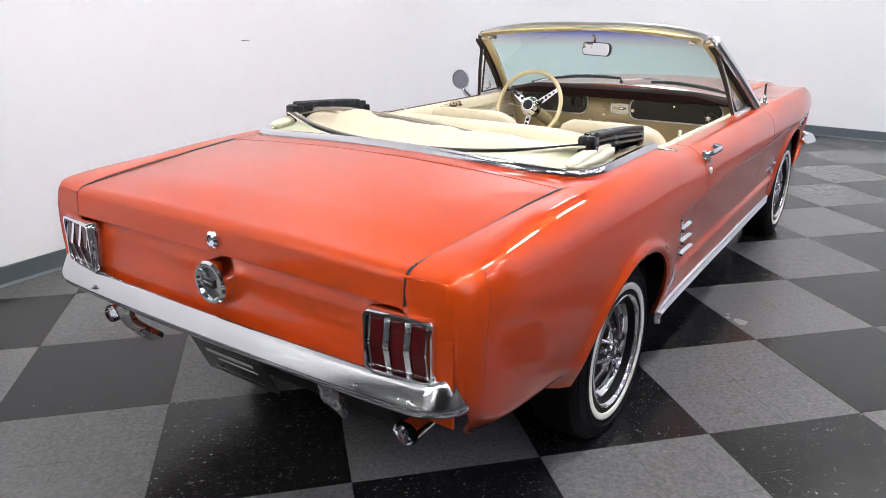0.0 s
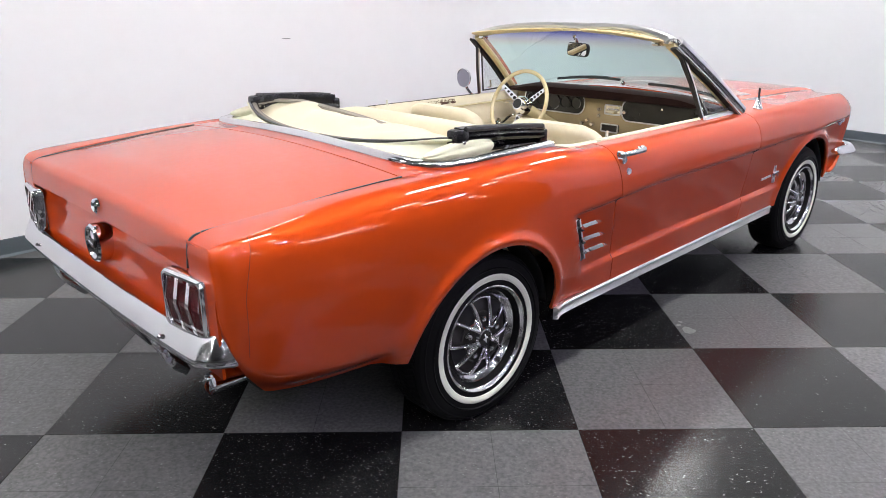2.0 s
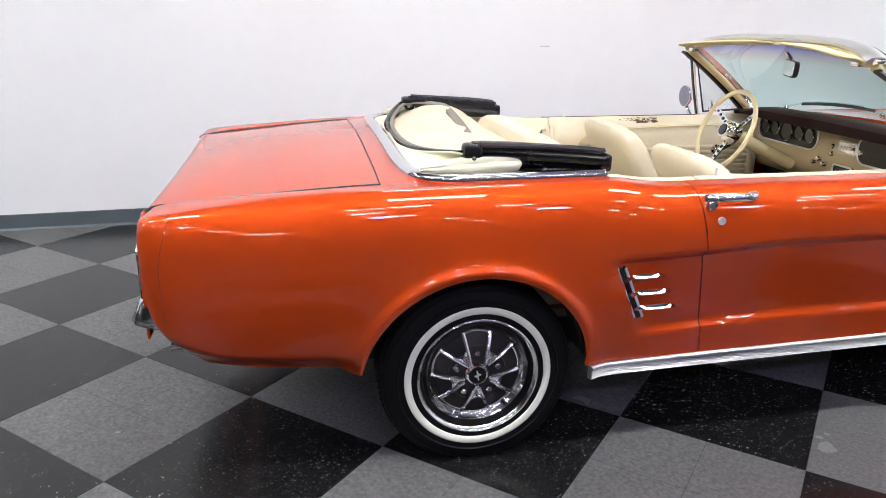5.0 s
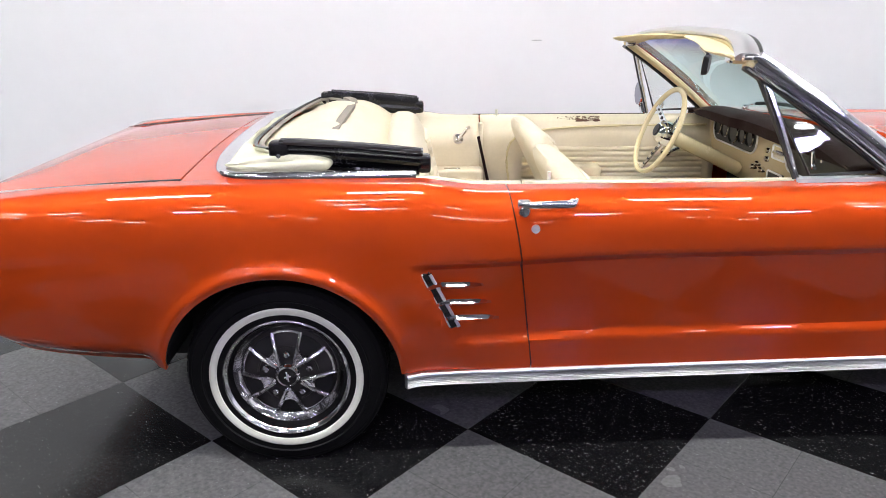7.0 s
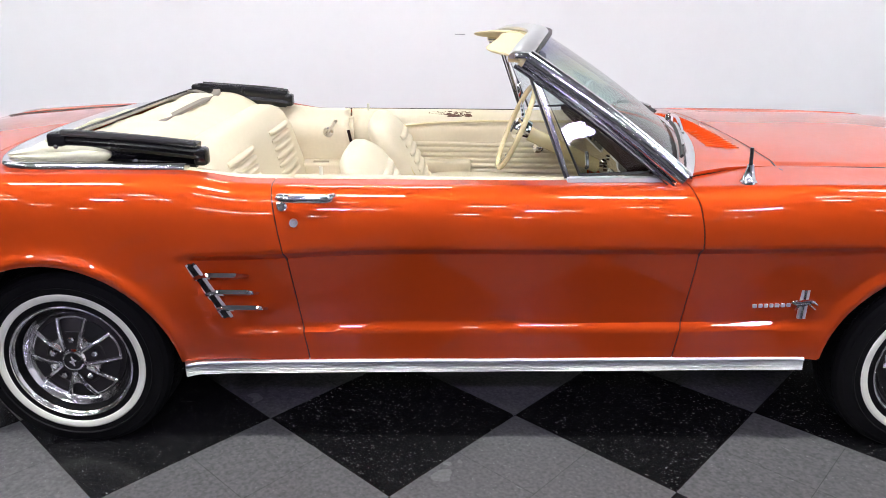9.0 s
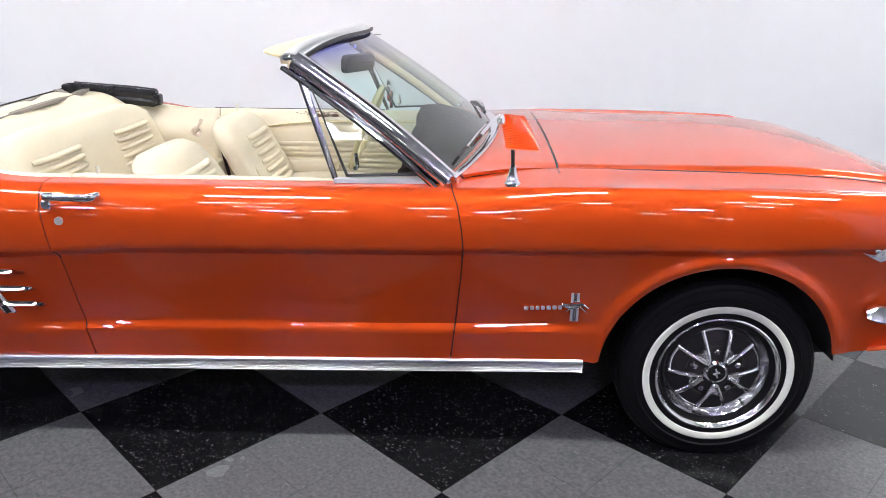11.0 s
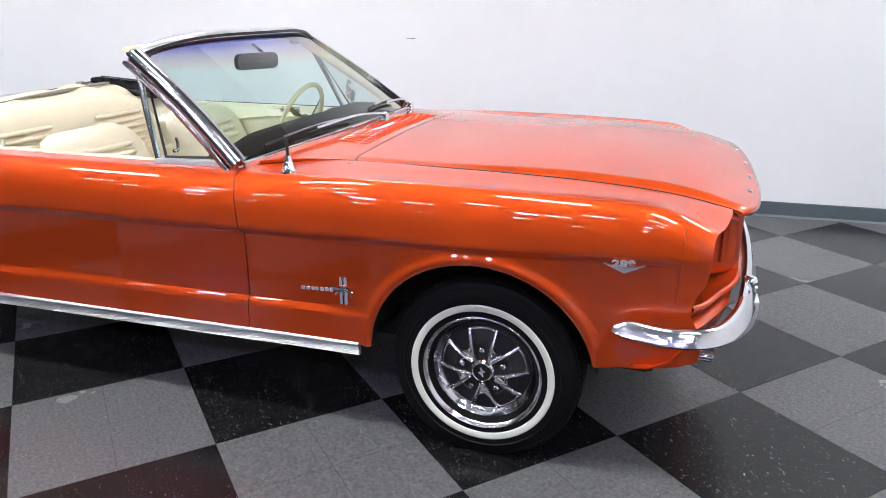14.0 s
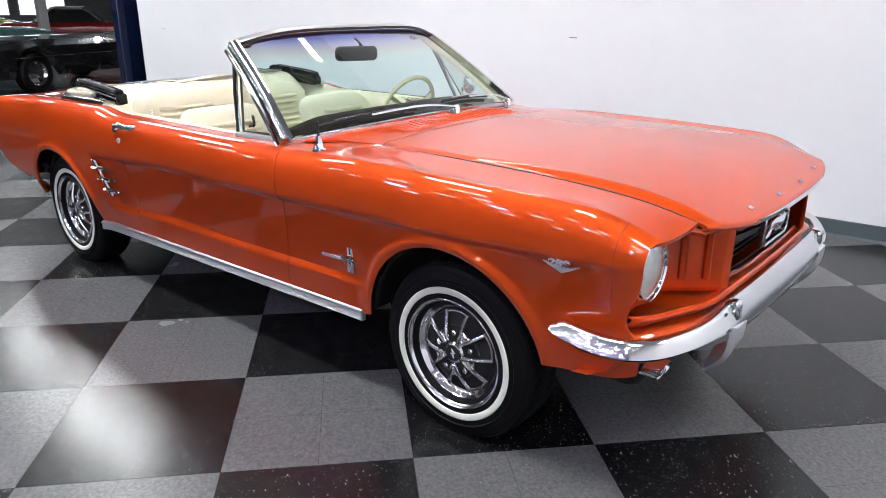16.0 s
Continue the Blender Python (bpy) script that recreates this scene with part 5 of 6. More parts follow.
# vent windows
def vent(side):
    o = new("vent_window")
    o.parent = car
    o["label"] = "fixed triangular vent window in a chrome frame"
    def f(bm):
        return bm if side > 0 else flip_x(bm)
    a, b, c = Vector((0.728, 0.172, 0.898)), Vector((0.634, 0.050, 1.212)), Vector((0.728, 0.440, 0.904))
    part("vent_post", f(sweep([a + Vector((0, 0, -0.02)), a.lerp(b, 0.5) + Vector((0.006, 0, 0)), b + Vector((0, 0, 0.01))], [(-0.008, -0.006), (0.006, -0.006), (0.008, -0.002), (0.004, 0.001), (0.007, 0.005), (0.0, 0.007), (-0.008, 0.005)], up=(0, 1, 0))), SOFT_CHROME, o, "chrome rear post", sharp=40)
    pts = [a + Vector((0, 0.028, 0.012)), b + Vector((0, 0.030, -0.045)), c + Vector((0, -0.030, 0.030)), c + Vector((0, -0.034, 0.014))]
    part("vent_rubber", f(tube(pts, 0.0055, 8, up=(1, 0, 0), closed=True)), BLACK, o, "black rubber seal")
    bm = bmesh.new()
    capped([[p + Vector((d, 0, 0)) for p in pts] for d in (-0.0015, 0.0015)], bm)
    gl = part("vent_pane", f(bm), SIDE_GLASS, o, "clear glass")
    gl.visible_shadow = False
    part("vent_sill", f(sweep([a + Vector((0.004, -0.01, -0.002)), c + Vector((0.004, 0.07, -0.004))], [(-0.014, -0.006), (0.014, -0.006), (0.012, 0.006), (-0.012, 0.008)])), BADGE, o, "chrome sill strip", sharp=40)
    part("vent_frame", f(sweep([b + Vector((0.010, 0.012, -0.012)), b.lerp(c, 0.5) + Vector((0.014, 0.004, 0.002)), c + Vector((0.010, -0.004, 0.026))], circle(0.0065, 8, 0.0045), up=(1, 0, 0))), BADGE, o, "chrome sloping frame")
    part("post_channel", f(sweep([a + Vector((-0.004, -0.013, 0)), a.lerp(b, 0.5) + Vector((0.002, -0.013, 0)), b + Vector((-0.004, -0.013, 0))], [(-0.008, -0.003), (0.008, -0.003), (0.008, 0.003), (-0.008, 0.003)], up=(0, 1, 0))), BLACK, o, "black glass channel")
    part("vent_latch", f(tube(ride([a + Vector((-0.015, 0.05, 0.03)), a + Vector((-0.035, 0.055, 0.035)), a + Vector((-0.035, 0.05, 0.075))], 4), 0.006, 8, up=(0, 1, 0))), CHROME, o)
    return o


for side in (1, -1):
    vent(side)


# wipers
def wiper(pivot, s0, s1, lift):
    w = new("wiper")
    w.parent = car
    w["label"] = "windscreen wiper with a bright arm and black blade"
    on = lambda s, v: foot(s).lerp(head(s), v) + Vector((0, 0.020 * math.sin(math.pi * v) + 0.014, 0.010))
    pv = Vector((pivot, base_y(pivot) + 0.030, base_z(pivot) + 0.012))
    mid = on((s0 + s1) / 2, lift)
    part("wiper_pivot", lathe([(-0.012, 0.018), (0.010, 0.016), (0.022, 0.010), (0.023, 0.0004)], 16, "z", pv), CHROME, w)
    part("wiper_arm", sweep(ride([pv + Vector((0, 0, 0.016)), pv.lerp(mid, 0.45) + Vector((0, 0.010, 0.030)), mid + Vector((0, 0.006, 0.008))], 6), [(-0.006, -0.003), (0.006, -0.003), (0.004, 0.004), (-0.004, 0.004)]), CHROME, w, "bright arm")
    line = [on(lerp(s0, s1, t), lift + 0.02 * math.sin(math.pi * t)) for t in np.linspace(0, 1, 13)]
    part("wiper_blade", sweep(line, [(-0.003, -0.008), (0.003, -0.008), (0.005, 0.004), (-0.005, 0.004)], up=(0, 0.6, 0.8)), BLACK, w, "black rubber blade")
    part("blade_holder", sweep([p + Vector((0, 0.004, 0.006)) for p in line[2:-2]], [(-0.004, -0.002), (0.004, -0.002), (0.003, 0.004), (-0.003, 0.004)], up=(0, 0.6, 0.8)), STEEL, w)
    return w


wiper(-0.06, 0.20, 0.86, 0.055)
wiper(-0.60, -0.62, -0.05, 0.085)

# door mirror on the driver's side
dm = new("door_mirror")
dm.parent = car
dm["label"] = "round chrome door mirror"
part("mirror_head", lathe([(0.026, 0.0004), (0.024, 0.025), (0.012, 0.048), (-0.004, 0.058), (-0.010, 0.058), (-0.009, 0.054)], 36, "y", (-0.850, 0.160, 0.978)), CHROME, dm, sharp=40)
part("mirror_face", lathe([(-0.0085, 0.055), (-0.0085, 0.0004)], 36, "y", (-0.850, 0.160, 0.978)), DIM_MIRROR, dm)
part("mirror_arm", tube(ride([(-0.850, 0.166, 0.935), (-0.830, 0.170, 0.905), (-0.800, 0.170, 0.880)], 5), 0.012, 10, up=(0, 1, 0)), CHROME, dm)


# ---- cabin ----
part("floor_pan", block((1.36, 2.05, 0.03), (0, -0.52, 0.44), 0.004), CARPET, car, "tan carpet")
part("firewall", block((1.34, 0.04, 0.46), (0, 0.60, 0.66), 0.004), UNDER, car)


def cushion(rings, material, name, parent, label="", sharp=60):
    return part(name, capped(rings), material, parent, label, sharp=sharp)


def pillow_ring(cx, cy, cz, w, d, n=4.0, k=24, along="z", shape=None):
    """A rounded outline in plan round (cx, cy) at height cz."""
    out = []
    for i in range(k):
        a = 2 * math.pi * i / k
        c, s = math.cos(a), math.sin(a)
        q = (abs(c) ** n + abs(s) ** n) ** (-1 / n)
        out.append(Vector((cx + w * c * q, cy + d * s * q, cz)))
    return out


def bucket_seat(x, lean):
    seat = new("bucket_seat")
    seat.parent = car
    seat["label"] = "cream vinyl bucket seat with pleated inserts"
    rings = []
    for j in range(20):
        t = j / 19
        z = lerp(0.50, 0.912, t)
        y = -0.30 - 0.22 * (t ** 1.15) * lean
        e = math.sin(math.pi * min(1.0, 0.18 + 0.82 * (1 - t)) / 2) if t > 0.6 else 1.0
        dome = math.sqrt(max(0.0, 1 - (max(0.0, t - 0.72) / 0.285) ** 2.4))
        rings.append(pillow_ring(x, y, z, 0.248 * (0.62 + 0.38 * dome), 0.070 * (0.30 + 0.70 * dome)))
    cushion(rings, CREAM, "backrest", seat, "cream vinyl backrest")
    bm = bmesh.new()
    for k in range(7):
        t = 0.30 + 0.085 * k
        z, y = lerp(0.50, 0.912, t), -0.30 - 0.22 * (t ** 1.15) * lean + 0.066
        sweep([(x - 0.14 + 0.028 * q, y - 0.012 * (0.2 * q - 1) ** 6, z) for q in range(11)], circle(0.018, 10, 0.014), up=(0, 0, 1), bm=bm)
    part("pleats", bm, CREAM, seat, sharp=70)
    part("welt", tube([Vector((x + 0.225 * math.cos(a) * 0.98, -0.30 - 0.22 * (tt ** 1.15) * lean + 0.050, lerp(0.50, 0.912, tt)))
                       for a, tt in [(math.pi * i / 20, 0.45 + 0.46 * math.sin(math.pi * i / 20)) for i in range(21)]], 0.005, 6, up=(0, 1, 0)), IVORY, seat)
    rings = [pillow_ring(x, -0.06, z, 0.25 * k, 0.27 * k, 5.0) for z, k in ((0.44, 0.9), (0.50, 1.0), (0.575, 1.0), (0.605, 0.95), (0.615, 0.82), (0.616, 0.3))]
    cushion(rings, CREAM, "cushion", seat, "cream vinyl cushion")
    part("tilt_knob", tube([(x + 0.25, -0.34, 0.57), (x + 0.27, -0.34, 0.60)], 0.012, 8, up=(0, 1, 0)), CHROME, seat)
    return seat


bucket_seat(0.365, 1.0)
bucket_seat(-0.365, 0.92)

rear = new("rear_seat")
rear.parent = car
rear["label"] = "cream vinyl rear bench with pleated inserts"
rings = []
for j in range(21):
    s = -1 + 2 * j / 20
    x = 0.60 * s
    e = (1 - abs(s) ** 6) ** (1 / 6) if abs(s) < 1 else 0.15
    top = 0.60 + (0.958 - 0.60) * max(0.2, e)
    ring = []
    for i in range(20):
        a = 2 * math.pi * i / 20
        c, sn, n = math.cos(a), math.sin(a), 4.0
        q = (abs(c) ** n + abs(sn) ** n) ** (-1 / n)
        zz = lerp(0.50, top, 0.5 + 0.5 * sn * q)
        ring.append(Vector((x, -0.925 + 0.075 * c * q - 0.24 * (zz - 0.50), zz)))
    rings.append(ring)
cushion(rings, CREAM, "backrest", rear)
for x0 in (0.30, -0.30):
    bm = bmesh.new()
    for k in range(7):
        z = 0.66 + 0.034 * k
        sweep([(x0 - 0.16 + 0.032 * q, -0.852 - 0.24 * (z - 0.50) - 0.012 * (0.2 * q - 1) ** 6, z) for q in range(11)], circle(0.017, 10, 0.012), up=(0, 0, 1), bm=bm)
    part("pleats", bm, CREAM, rear, sharp=70)
cushion([pillow_ring(0, -0.76, z, 0.58 * k, 0.18 * k, 5.0, 32) for z, k in ((0.46, 0.95), (0.55, 1.0), (0.60, 0.97), (0.615, 0.85), (0.617, 0.3))], CREAM, "cushion", rear)


def door_trim(side):
    t = new("door_trim")
    t.parent = doors[0 if side > 0 else 1]
    t["label"] = "cream vinyl inner door panel with ribbed lower half"
    X = lambda v: side * v
    def sheet():
        rows = []
        for j in range(13):
            z = lerp(0.46, 0.893, j / 12)
            rows.append([Vector((X(0.664 + 0.044 * smooth(0.80, 0.89, z)), y, z)) for y in np.linspace(-0.665, 0.50, 24)])
        return grid_mesh(rows)
    part("trim_panel", sheet(), CREAM, t, thick=0.02, offset=0.0)
    bm = bmesh.new()
    for k in range(10):
        z = 0.495 + 0.0265 * k
        sweep([Vector((X(0.656), y, z)) for y in (-0.46, 0.44)], circle(0.009, 8, 0.0125), up=(0, 0, 1), bm=bm)
    part("ribs", bm, CREAM, t, sharp=70)
    arch = ride([(X(0.652), -0.52, 0.56), (X(0.652), -0.535, 0.70), (X(0.652), -0.50, 0.785), (X(0.652), -0.38, 0.825), (X(0.652), -0.1, 0.845), (X(0.652), 0.44, 0.850)], 6)
    part("piping", tube(arch, 0.006, 6), IVORY, t)
    arm = [pillow_ring(X(0.622), -0.205, z, 0.050 * k, 0.125 * k, 6.0) for z, k in ((0.606, 0.92), (0.614, 1.0), (0.652, 1.0), (0.660, 0.92))]
    cushion(arm, CREAM, "armrest", t)
    part("window_crank", tube(ride([(X(0.655), -0.30 + 0.55, 0.72), (X(0.615), 0.25, 0.72), (X(0.61), 0.32, 0.755), (X(0.585), 0.335, 0.762)], 5), 0.008, 8, up=(0, 0, 1)), CHROME, t)
    part("crank_boss", lathe([(0.0, 0.030), (-0.015 * side, 0.026), (-0.020 * side, 0.0004)], 20, "x", (X(0.658), 0.25, 0.72)), CHROME, t)
    part("lock_knob", tube([(X(0.700), -0.585, 0.885), (X(0.700), -0.585, 0.920)], 0.006, 8, up=(1, 0, 0)), WHITE_RUBBER, t)
    if side < 0:
        part("window_slot", sweep([Vector((X(0.716), -0.70, 0.8945)), Vector((X(0.716), 0.15, 0.8955))], [(-0.0025, -0.004), (0.0025, -0.004), (0.0025, 0.0025), (-0.0025, 0.0025)]), BLACK, t, "black window slot seal")
    return t


bpy.context.view_layer.update()
# inner panels hang on the doors one level down, so their pieces sit directly under each door
def flatten(t):
    host = t.parent
    for c in list(t.children):
        c.parent = host
    bpy.data.objects.remove(t)


for side in (1, -1):
    flatten(door_trim(side))
bm = bmesh.new()
random.seed(4)
for k in range(240):
    solid = k < 190
    y = random.uniform(-0.192, -0.082) if solid else -0.19 - abs(random.gauss(0.0, 0.05))
    z = 0.872 + 0.010 * random.uniform(-1, 1) * (1.0 if solid else 0.8) + (0.0 if solid else 0.003)
    x = 0.664 + 0.044 * smooth(0.80, 0.89, z) - 0.0108
    block((0.004, 0.008 + 0.016 * random.random(), 0.004 + 0.007 * random.random()), (-x, y, z), 0.001, Matrix.Rotation(random.uniform(-0.4, 0.4), 4, "X"), segs=1, bm=bm)
tagged(part("worn_patch", bm, BROWN, doors[1], "brown worn patch on the door top"), kind="stuff")


def quarter_trim(side):
    rows = []
    for j in range(11):
        z = lerp(0.46, 0.925, j / 10)
        rows.append([Vector((side * (0.640 + 0.070 * smooth(0.78, 0.90, z)), y, min(z, top_z(y) + 0.003))) for y in np.linspace(-1.36, -0.672, 20)])
    return grid_mesh(rows)


for side in (1, -1):
    q = part("quarter_trim", quarter_trim(side), CREAM, car, "cream inner quarter panel with a window crank", thick=0.02, offset=0.0)
    part("window_crank", tube(ride([(side * 0.635, -0.775, 0.79), (side * 0.60, -0.775, 0.79), (side * 0.595, -0.735, 0.845), (side * 0.575, -0.728, 0.852)], 5), 0.008, 8), CHROME, q)
    part("crank_boss", lathe([(0.0, 0.028), (-0.016 * side, 0.024), (-0.020 * side, 0.0004)], 20, "x", (side * 0.640, -0.775, 0.79)), CHROME, q)
    part("shut_pillar", block((0.05, 0.022, 0.36), (side * 0.672, -0.664, 0.68), 0.006), BLACK if side > 0 else CREAM, q)
    part("side_armrest", block((0.105, 0.285, 0.16), (side * 0.598, -0.800, 0.575), 0.016, segs=3), CREAM, q, "cream vinyl rear armrest box")
    part("ash_tray", block((0.030, 0.078, 0.006), (side * 0.575, -0.806, 0.6555), 0.002), CHROME, q, "small chrome ashtray lid")
    # Brown strip that puts the door gap's shade on the trim.
    gap = [Vector((side * (0.634 - 0.016 * i / 6), -0.678 + 0.052 * i / 6, 0.800 - 0.23 * i / 6)) for i in range(7)]
    part("door_gap", sweep(gap, [(-0.007, -0.004), (0.007, -0.004), (0.007, 0.004), (-0.007, 0.004)], up=(1, 0, 0)), DASH_PAD, q, "dark brown strip for the shade in the door gap")

# ---- dashboard ----
dash = new("dashboard")
dash.parent = car
dash["label"] = "dashboard with a dark brown pad over a cream face"


def dash_pad():
    rows = []
    for x in np.linspace(-0.69, 0.69, 41):
        hump = 0.012 * (1 - (x / 0.69) ** 2) - 0.030 * smooth(0.45, 0.69, abs(x))
        brow = 0.018 * smooth(-0.62, -0.56, x) * (1 - smooth(-0.18, -0.10, x)) + 0.006 * smooth(0.05, 0.12, x)
        y_front = base_y(x) - 0.03
        rows.append([Vector((x, y, z)) for y, z in ((y_front, base_z(x) - 0.006), (y_front - 0.06, 0.940 + hump), (0.44, 0.956 + hump), (0.385 - brow, 0.954 + hump), (0.362 - brow, 0.940 + hump), (0.362 - brow, 0.912), (0.385, 0.904), (0.47, 0.902))])
    return grid_mesh(rows)


part("dash_pad", dash_pad(), DASH_PAD, dash, "dark brown padded dash top", thick=0.01, sharp=50)


def dash_face():
    rows = []
    for x in np.linspace(-0.68, 0.68, 41):
        rows.append([Vector((x, y, z)) for y, z in ((0.480, 0.912), (0.475, 0.80), (0.490, 0.745), (0.515, 0.69), (0.54, 0.64))])
    return grid_mesh(rows)


part("dash_face", dash_face(), DASH_FACE, dash, "tan dash face, darkened for its shade", thick=0.01)


def inset(x, z, w, h, r, name, material, label=""):
    ring = rounded(w, h, r, 6)
    o = part(name, capped([[Vector((x + a, y, z + b)) for a, b in ring] for y in (0.480, 0.463)]), material, dash, label, sharp=40)
    part("bright_rim", sweep([Vector((x + a, 0.463, z + b)) for a, b in ring], circle(0.0042, 6), up=(0, 1, 0), closed=True), BADGE, o)
    return o


cluster = inset(-0.385, 0.856, 0.225, 0.064, 0.054, "instrument_panel", GAUGE, "black panel of five round dials")
for x, r in ((-0.552, 0.036), (-0.475, 0.036), (-0.385, 0.050), (-0.295, 0.036), (-0.218, 0.036)):
    part("dial", lathe([(0.464, r), (0.456, r), (0.454, r * 0.93), (0.460, r * 0.88), (0.460, 0.0004)], 32, "y", (x, 0, 0.856)), GAUGE, cluster)
    part("dial_rim", lathe([(0.457, r * 1.02), (0.452, r * 0.97), (0.457, r * 0.92)], 32, "y", (x, 0, 0.856)), STEEL, cluster)
inset(0.350, 0.845, 0.255, 0.058, 0.045, "glove_box", SOFT_BLACK, "black glove-box lid with a bright outline")
part("glove_lock", lathe([(0.465, 0.007), (0.457, 0.006), (0.456, 0.0004)], 12, "y", (0.345, 0, 0.872)), CHROME, dash)
bm = bmesh.new()
for a in (0.3, 1.4, 2.4):
    block((0.034, 0.004, 0.006), (0.535, 0.459, 0.825), 0.001, Matrix.Rotation(a, 4, "Y"), bm=bm)
part("glove_emblem", bm, CHROME, dash)
radio = inset(0.035, 0.840, 0.052, 0.026, 0.008, "ash_tray", CHROME, "chrome ash tray front")
part("tray_pull", block((0.07, 0.012, 0.012), (0.035, 0.457, 0.840), 0.004), STEEL, dash)
inset(0.02, 0.735, 0.055, 0.022, 0.006, "radio", SOFT_BLACK, "black radio face")
for x, z in ((-0.055, 0.835), (-0.055, 0.80), (0.115, 0.835), (-0.10, 0.745), (-0.135, 0.765), (-0.17, 0.745)):
    part("dash_knob", lathe([(0.480, 0.013), (0.457, 0.012), (0.453, 0.009), (0.453, 0.0004)], 16, "y", (x, 0, z)), CHROME, dash)

# ---- steering wheel ----
steer = new("steering_wheel")
steer.parent = car
steer["label"] = "thin ivory steering wheel with three drilled chrome spokes"
steer.matrix_basis = Matrix.Translation((-0.362, 0.108, 0.868)) @ Matrix.Rotation(radians(-22), 4, "X")
rim_pts = [Vector((0.193 * math.cos(a), 0, 0.193 * math.sin(a))) for a in np.linspace(0, 2 * math.pi, 64, endpoint=False)]
part("rim", tube(rim_pts, 0.0115, 10, up=(0, 1, 0), closed=True), IVORY, steer, "ivory rim")
for a in (radians(-90), radians(32), radians(148)):
    d = Vector((math.cos(a), 0, math.sin(a)))
    p0, p1 = d * 0.045 + Vector((0, 0.035, 0)), d * 0.186
    part("spoke", sweep([p0, p1], [(-0.014, -0.003), (0.014, -0.003), (0.014, 0.003), (-0.014, 0.003)], up=(0, 1, 0), scale=lambda t: (1.25 - 0.5 * t, 1)), CHROME, steer, "drilled chrome spoke")
    # Flat black discs stand for the shade in the drilled holes.
    for k in range(4):
        q = p0.lerp(p1, 0.22 + 0.19 * k)
        part("spoke_hole", lathe([(-0.0055, 0.0095 - 0.0012 * k), (-0.0052, 0.0004)], 14, "y", q), BLACK, steer)
part("hub", lathe([(0.06, 0.05), (0.02, 0.055), (0.0, 0.048), (-0.012, 0.034), (-0.014, 0.0004)], 32, "y"), CHROME, steer)
part("hub_centre", lathe([(-0.0150, 0.028), (-0.0170, 0.026), (-0.0175, 0.0004)], 32, "y"), SOFT_BLACK, steer)
part("column", tube([(0, 0.05, 0), (0, 0.42, -0.02)], 0.032, 14), IVORY, steer, "ivory column")
part("indicator_stalk", tube(ride([(-0.02, 0.07, 0.0), (-0.10, 0.06, 0.01), (-0.155, 0.045, 0.012)], 4), 0.005, 8), CHROME, steer)
part("shift_lever", tube(ride([(0.0, 0.06, 0.42), (0.0, 0.05, 0.62), (0.0, 0.02, 0.70)], 4), 0.008, 8, up=(1, 0, 0)), CHROME, car)
part("console", block((0.16, 0.9, 0.16), (0, -0.02, 0.50), 0.03), DASH_PAD, car)

# ---- folded top ----
top = new("folded_top")
top.parent = car
top["label"] = "cream convertible top folded down with black side rails"


def well_line(inset_by=0.0, z=None):
    pts = []
    for y in np.linspace(-0.985, WELL_BEND, 10):
        pts.append(Vector((WELL_X, y, 0)))
    for i in range(1, 40):
        a = math.pi / 2 * i / 20
        c, s, n = math.cos(a), math.sin(a), 6.0
        q = (abs(c) ** n + abs(s) ** n) ** (-1 / n)
        pts.append(Vector((WELL_X * c * q, WELL_BEND - (WELL_BEND - WELL_BACK) * s * q, 0)))
    for y in np.linspace(WELL_BEND, -0.985, 10):
        pts.append(Vector((-WELL_X, y, 0)))
    for p in pts:
        p.z = (z if z else top_z(p.y) if p.y > -1.5 else deck_z(p.y) + 0.004 + 0.028 * (1 - min(1, p.x * p.x / 0.5))) + 0.003
    return pts


mould = part("well_moulding", sweep(well_line(), [(-0.028, -0.006), (-0.031, 0.008), (-0.024, 0.018), (-0.004, 0.021), (0.014, 0.013), (0.018, 0.0)]), BRIGHT, car, "bright moulding round the top well", sharp=50)
for k, p in enumerate(well_line()[3:-3:6]):
    part("snap_stud", lathe([(0.0, 0.008), (0.005, 0.007), (0.007, 0.0003)], 12, "z", p + Vector((0, 0, 0.012))), STEEL, mould)


def bow_at(x):
    """The rear bow: it lies back nearly flat, its ends up at the rails and its middle down by the moulding."""
    k = min(1.0, abs(x) / 0.645)
    return Vector((x, -1.552 + 0.125 * k ** 2.6, 0.938 + 0.046 * k ** 2.2))


def skirt():
    """The roof cloth that falls from the rear bow to the moulding, bunched at the sides."""
    rows = []
    edge = well_line()[8:-8]
    n = len(edge)
    for i, p in enumerate(edge):
        s = -1 + 2 * i / (n - 1)
        tgt = bow_at(-0.655 * s) + Vector((0, -0.012, -0.004))
        inward = Vector((-p.x, -1.3 - p.y, 0)).normalized()
        row = []
        for j in range(11):
            v = j / 10
            q = (p + inward * 0.020 + Vector((0, 0, 0.004))).lerp(tgt, v) + Vector((0, 0, 0.010 * math.sin(math.pi * v)))
            q.z += (0.010 * noise.noise(Vector((q.x * 7, q.y * 7, v * 2.0))) + 0.005 * noise.noise(Vector((q.x * 21, q.y * 14, v * 3.0)))) * math.sin(math.pi * v)
            row.append(q)
        rows.append(row)
    return grid_mesh(rows)


part("roof_cloth", skirt(), CREAM_TOP, top, "cream vinyl roof cloth", thick=0.006, sharp=70)


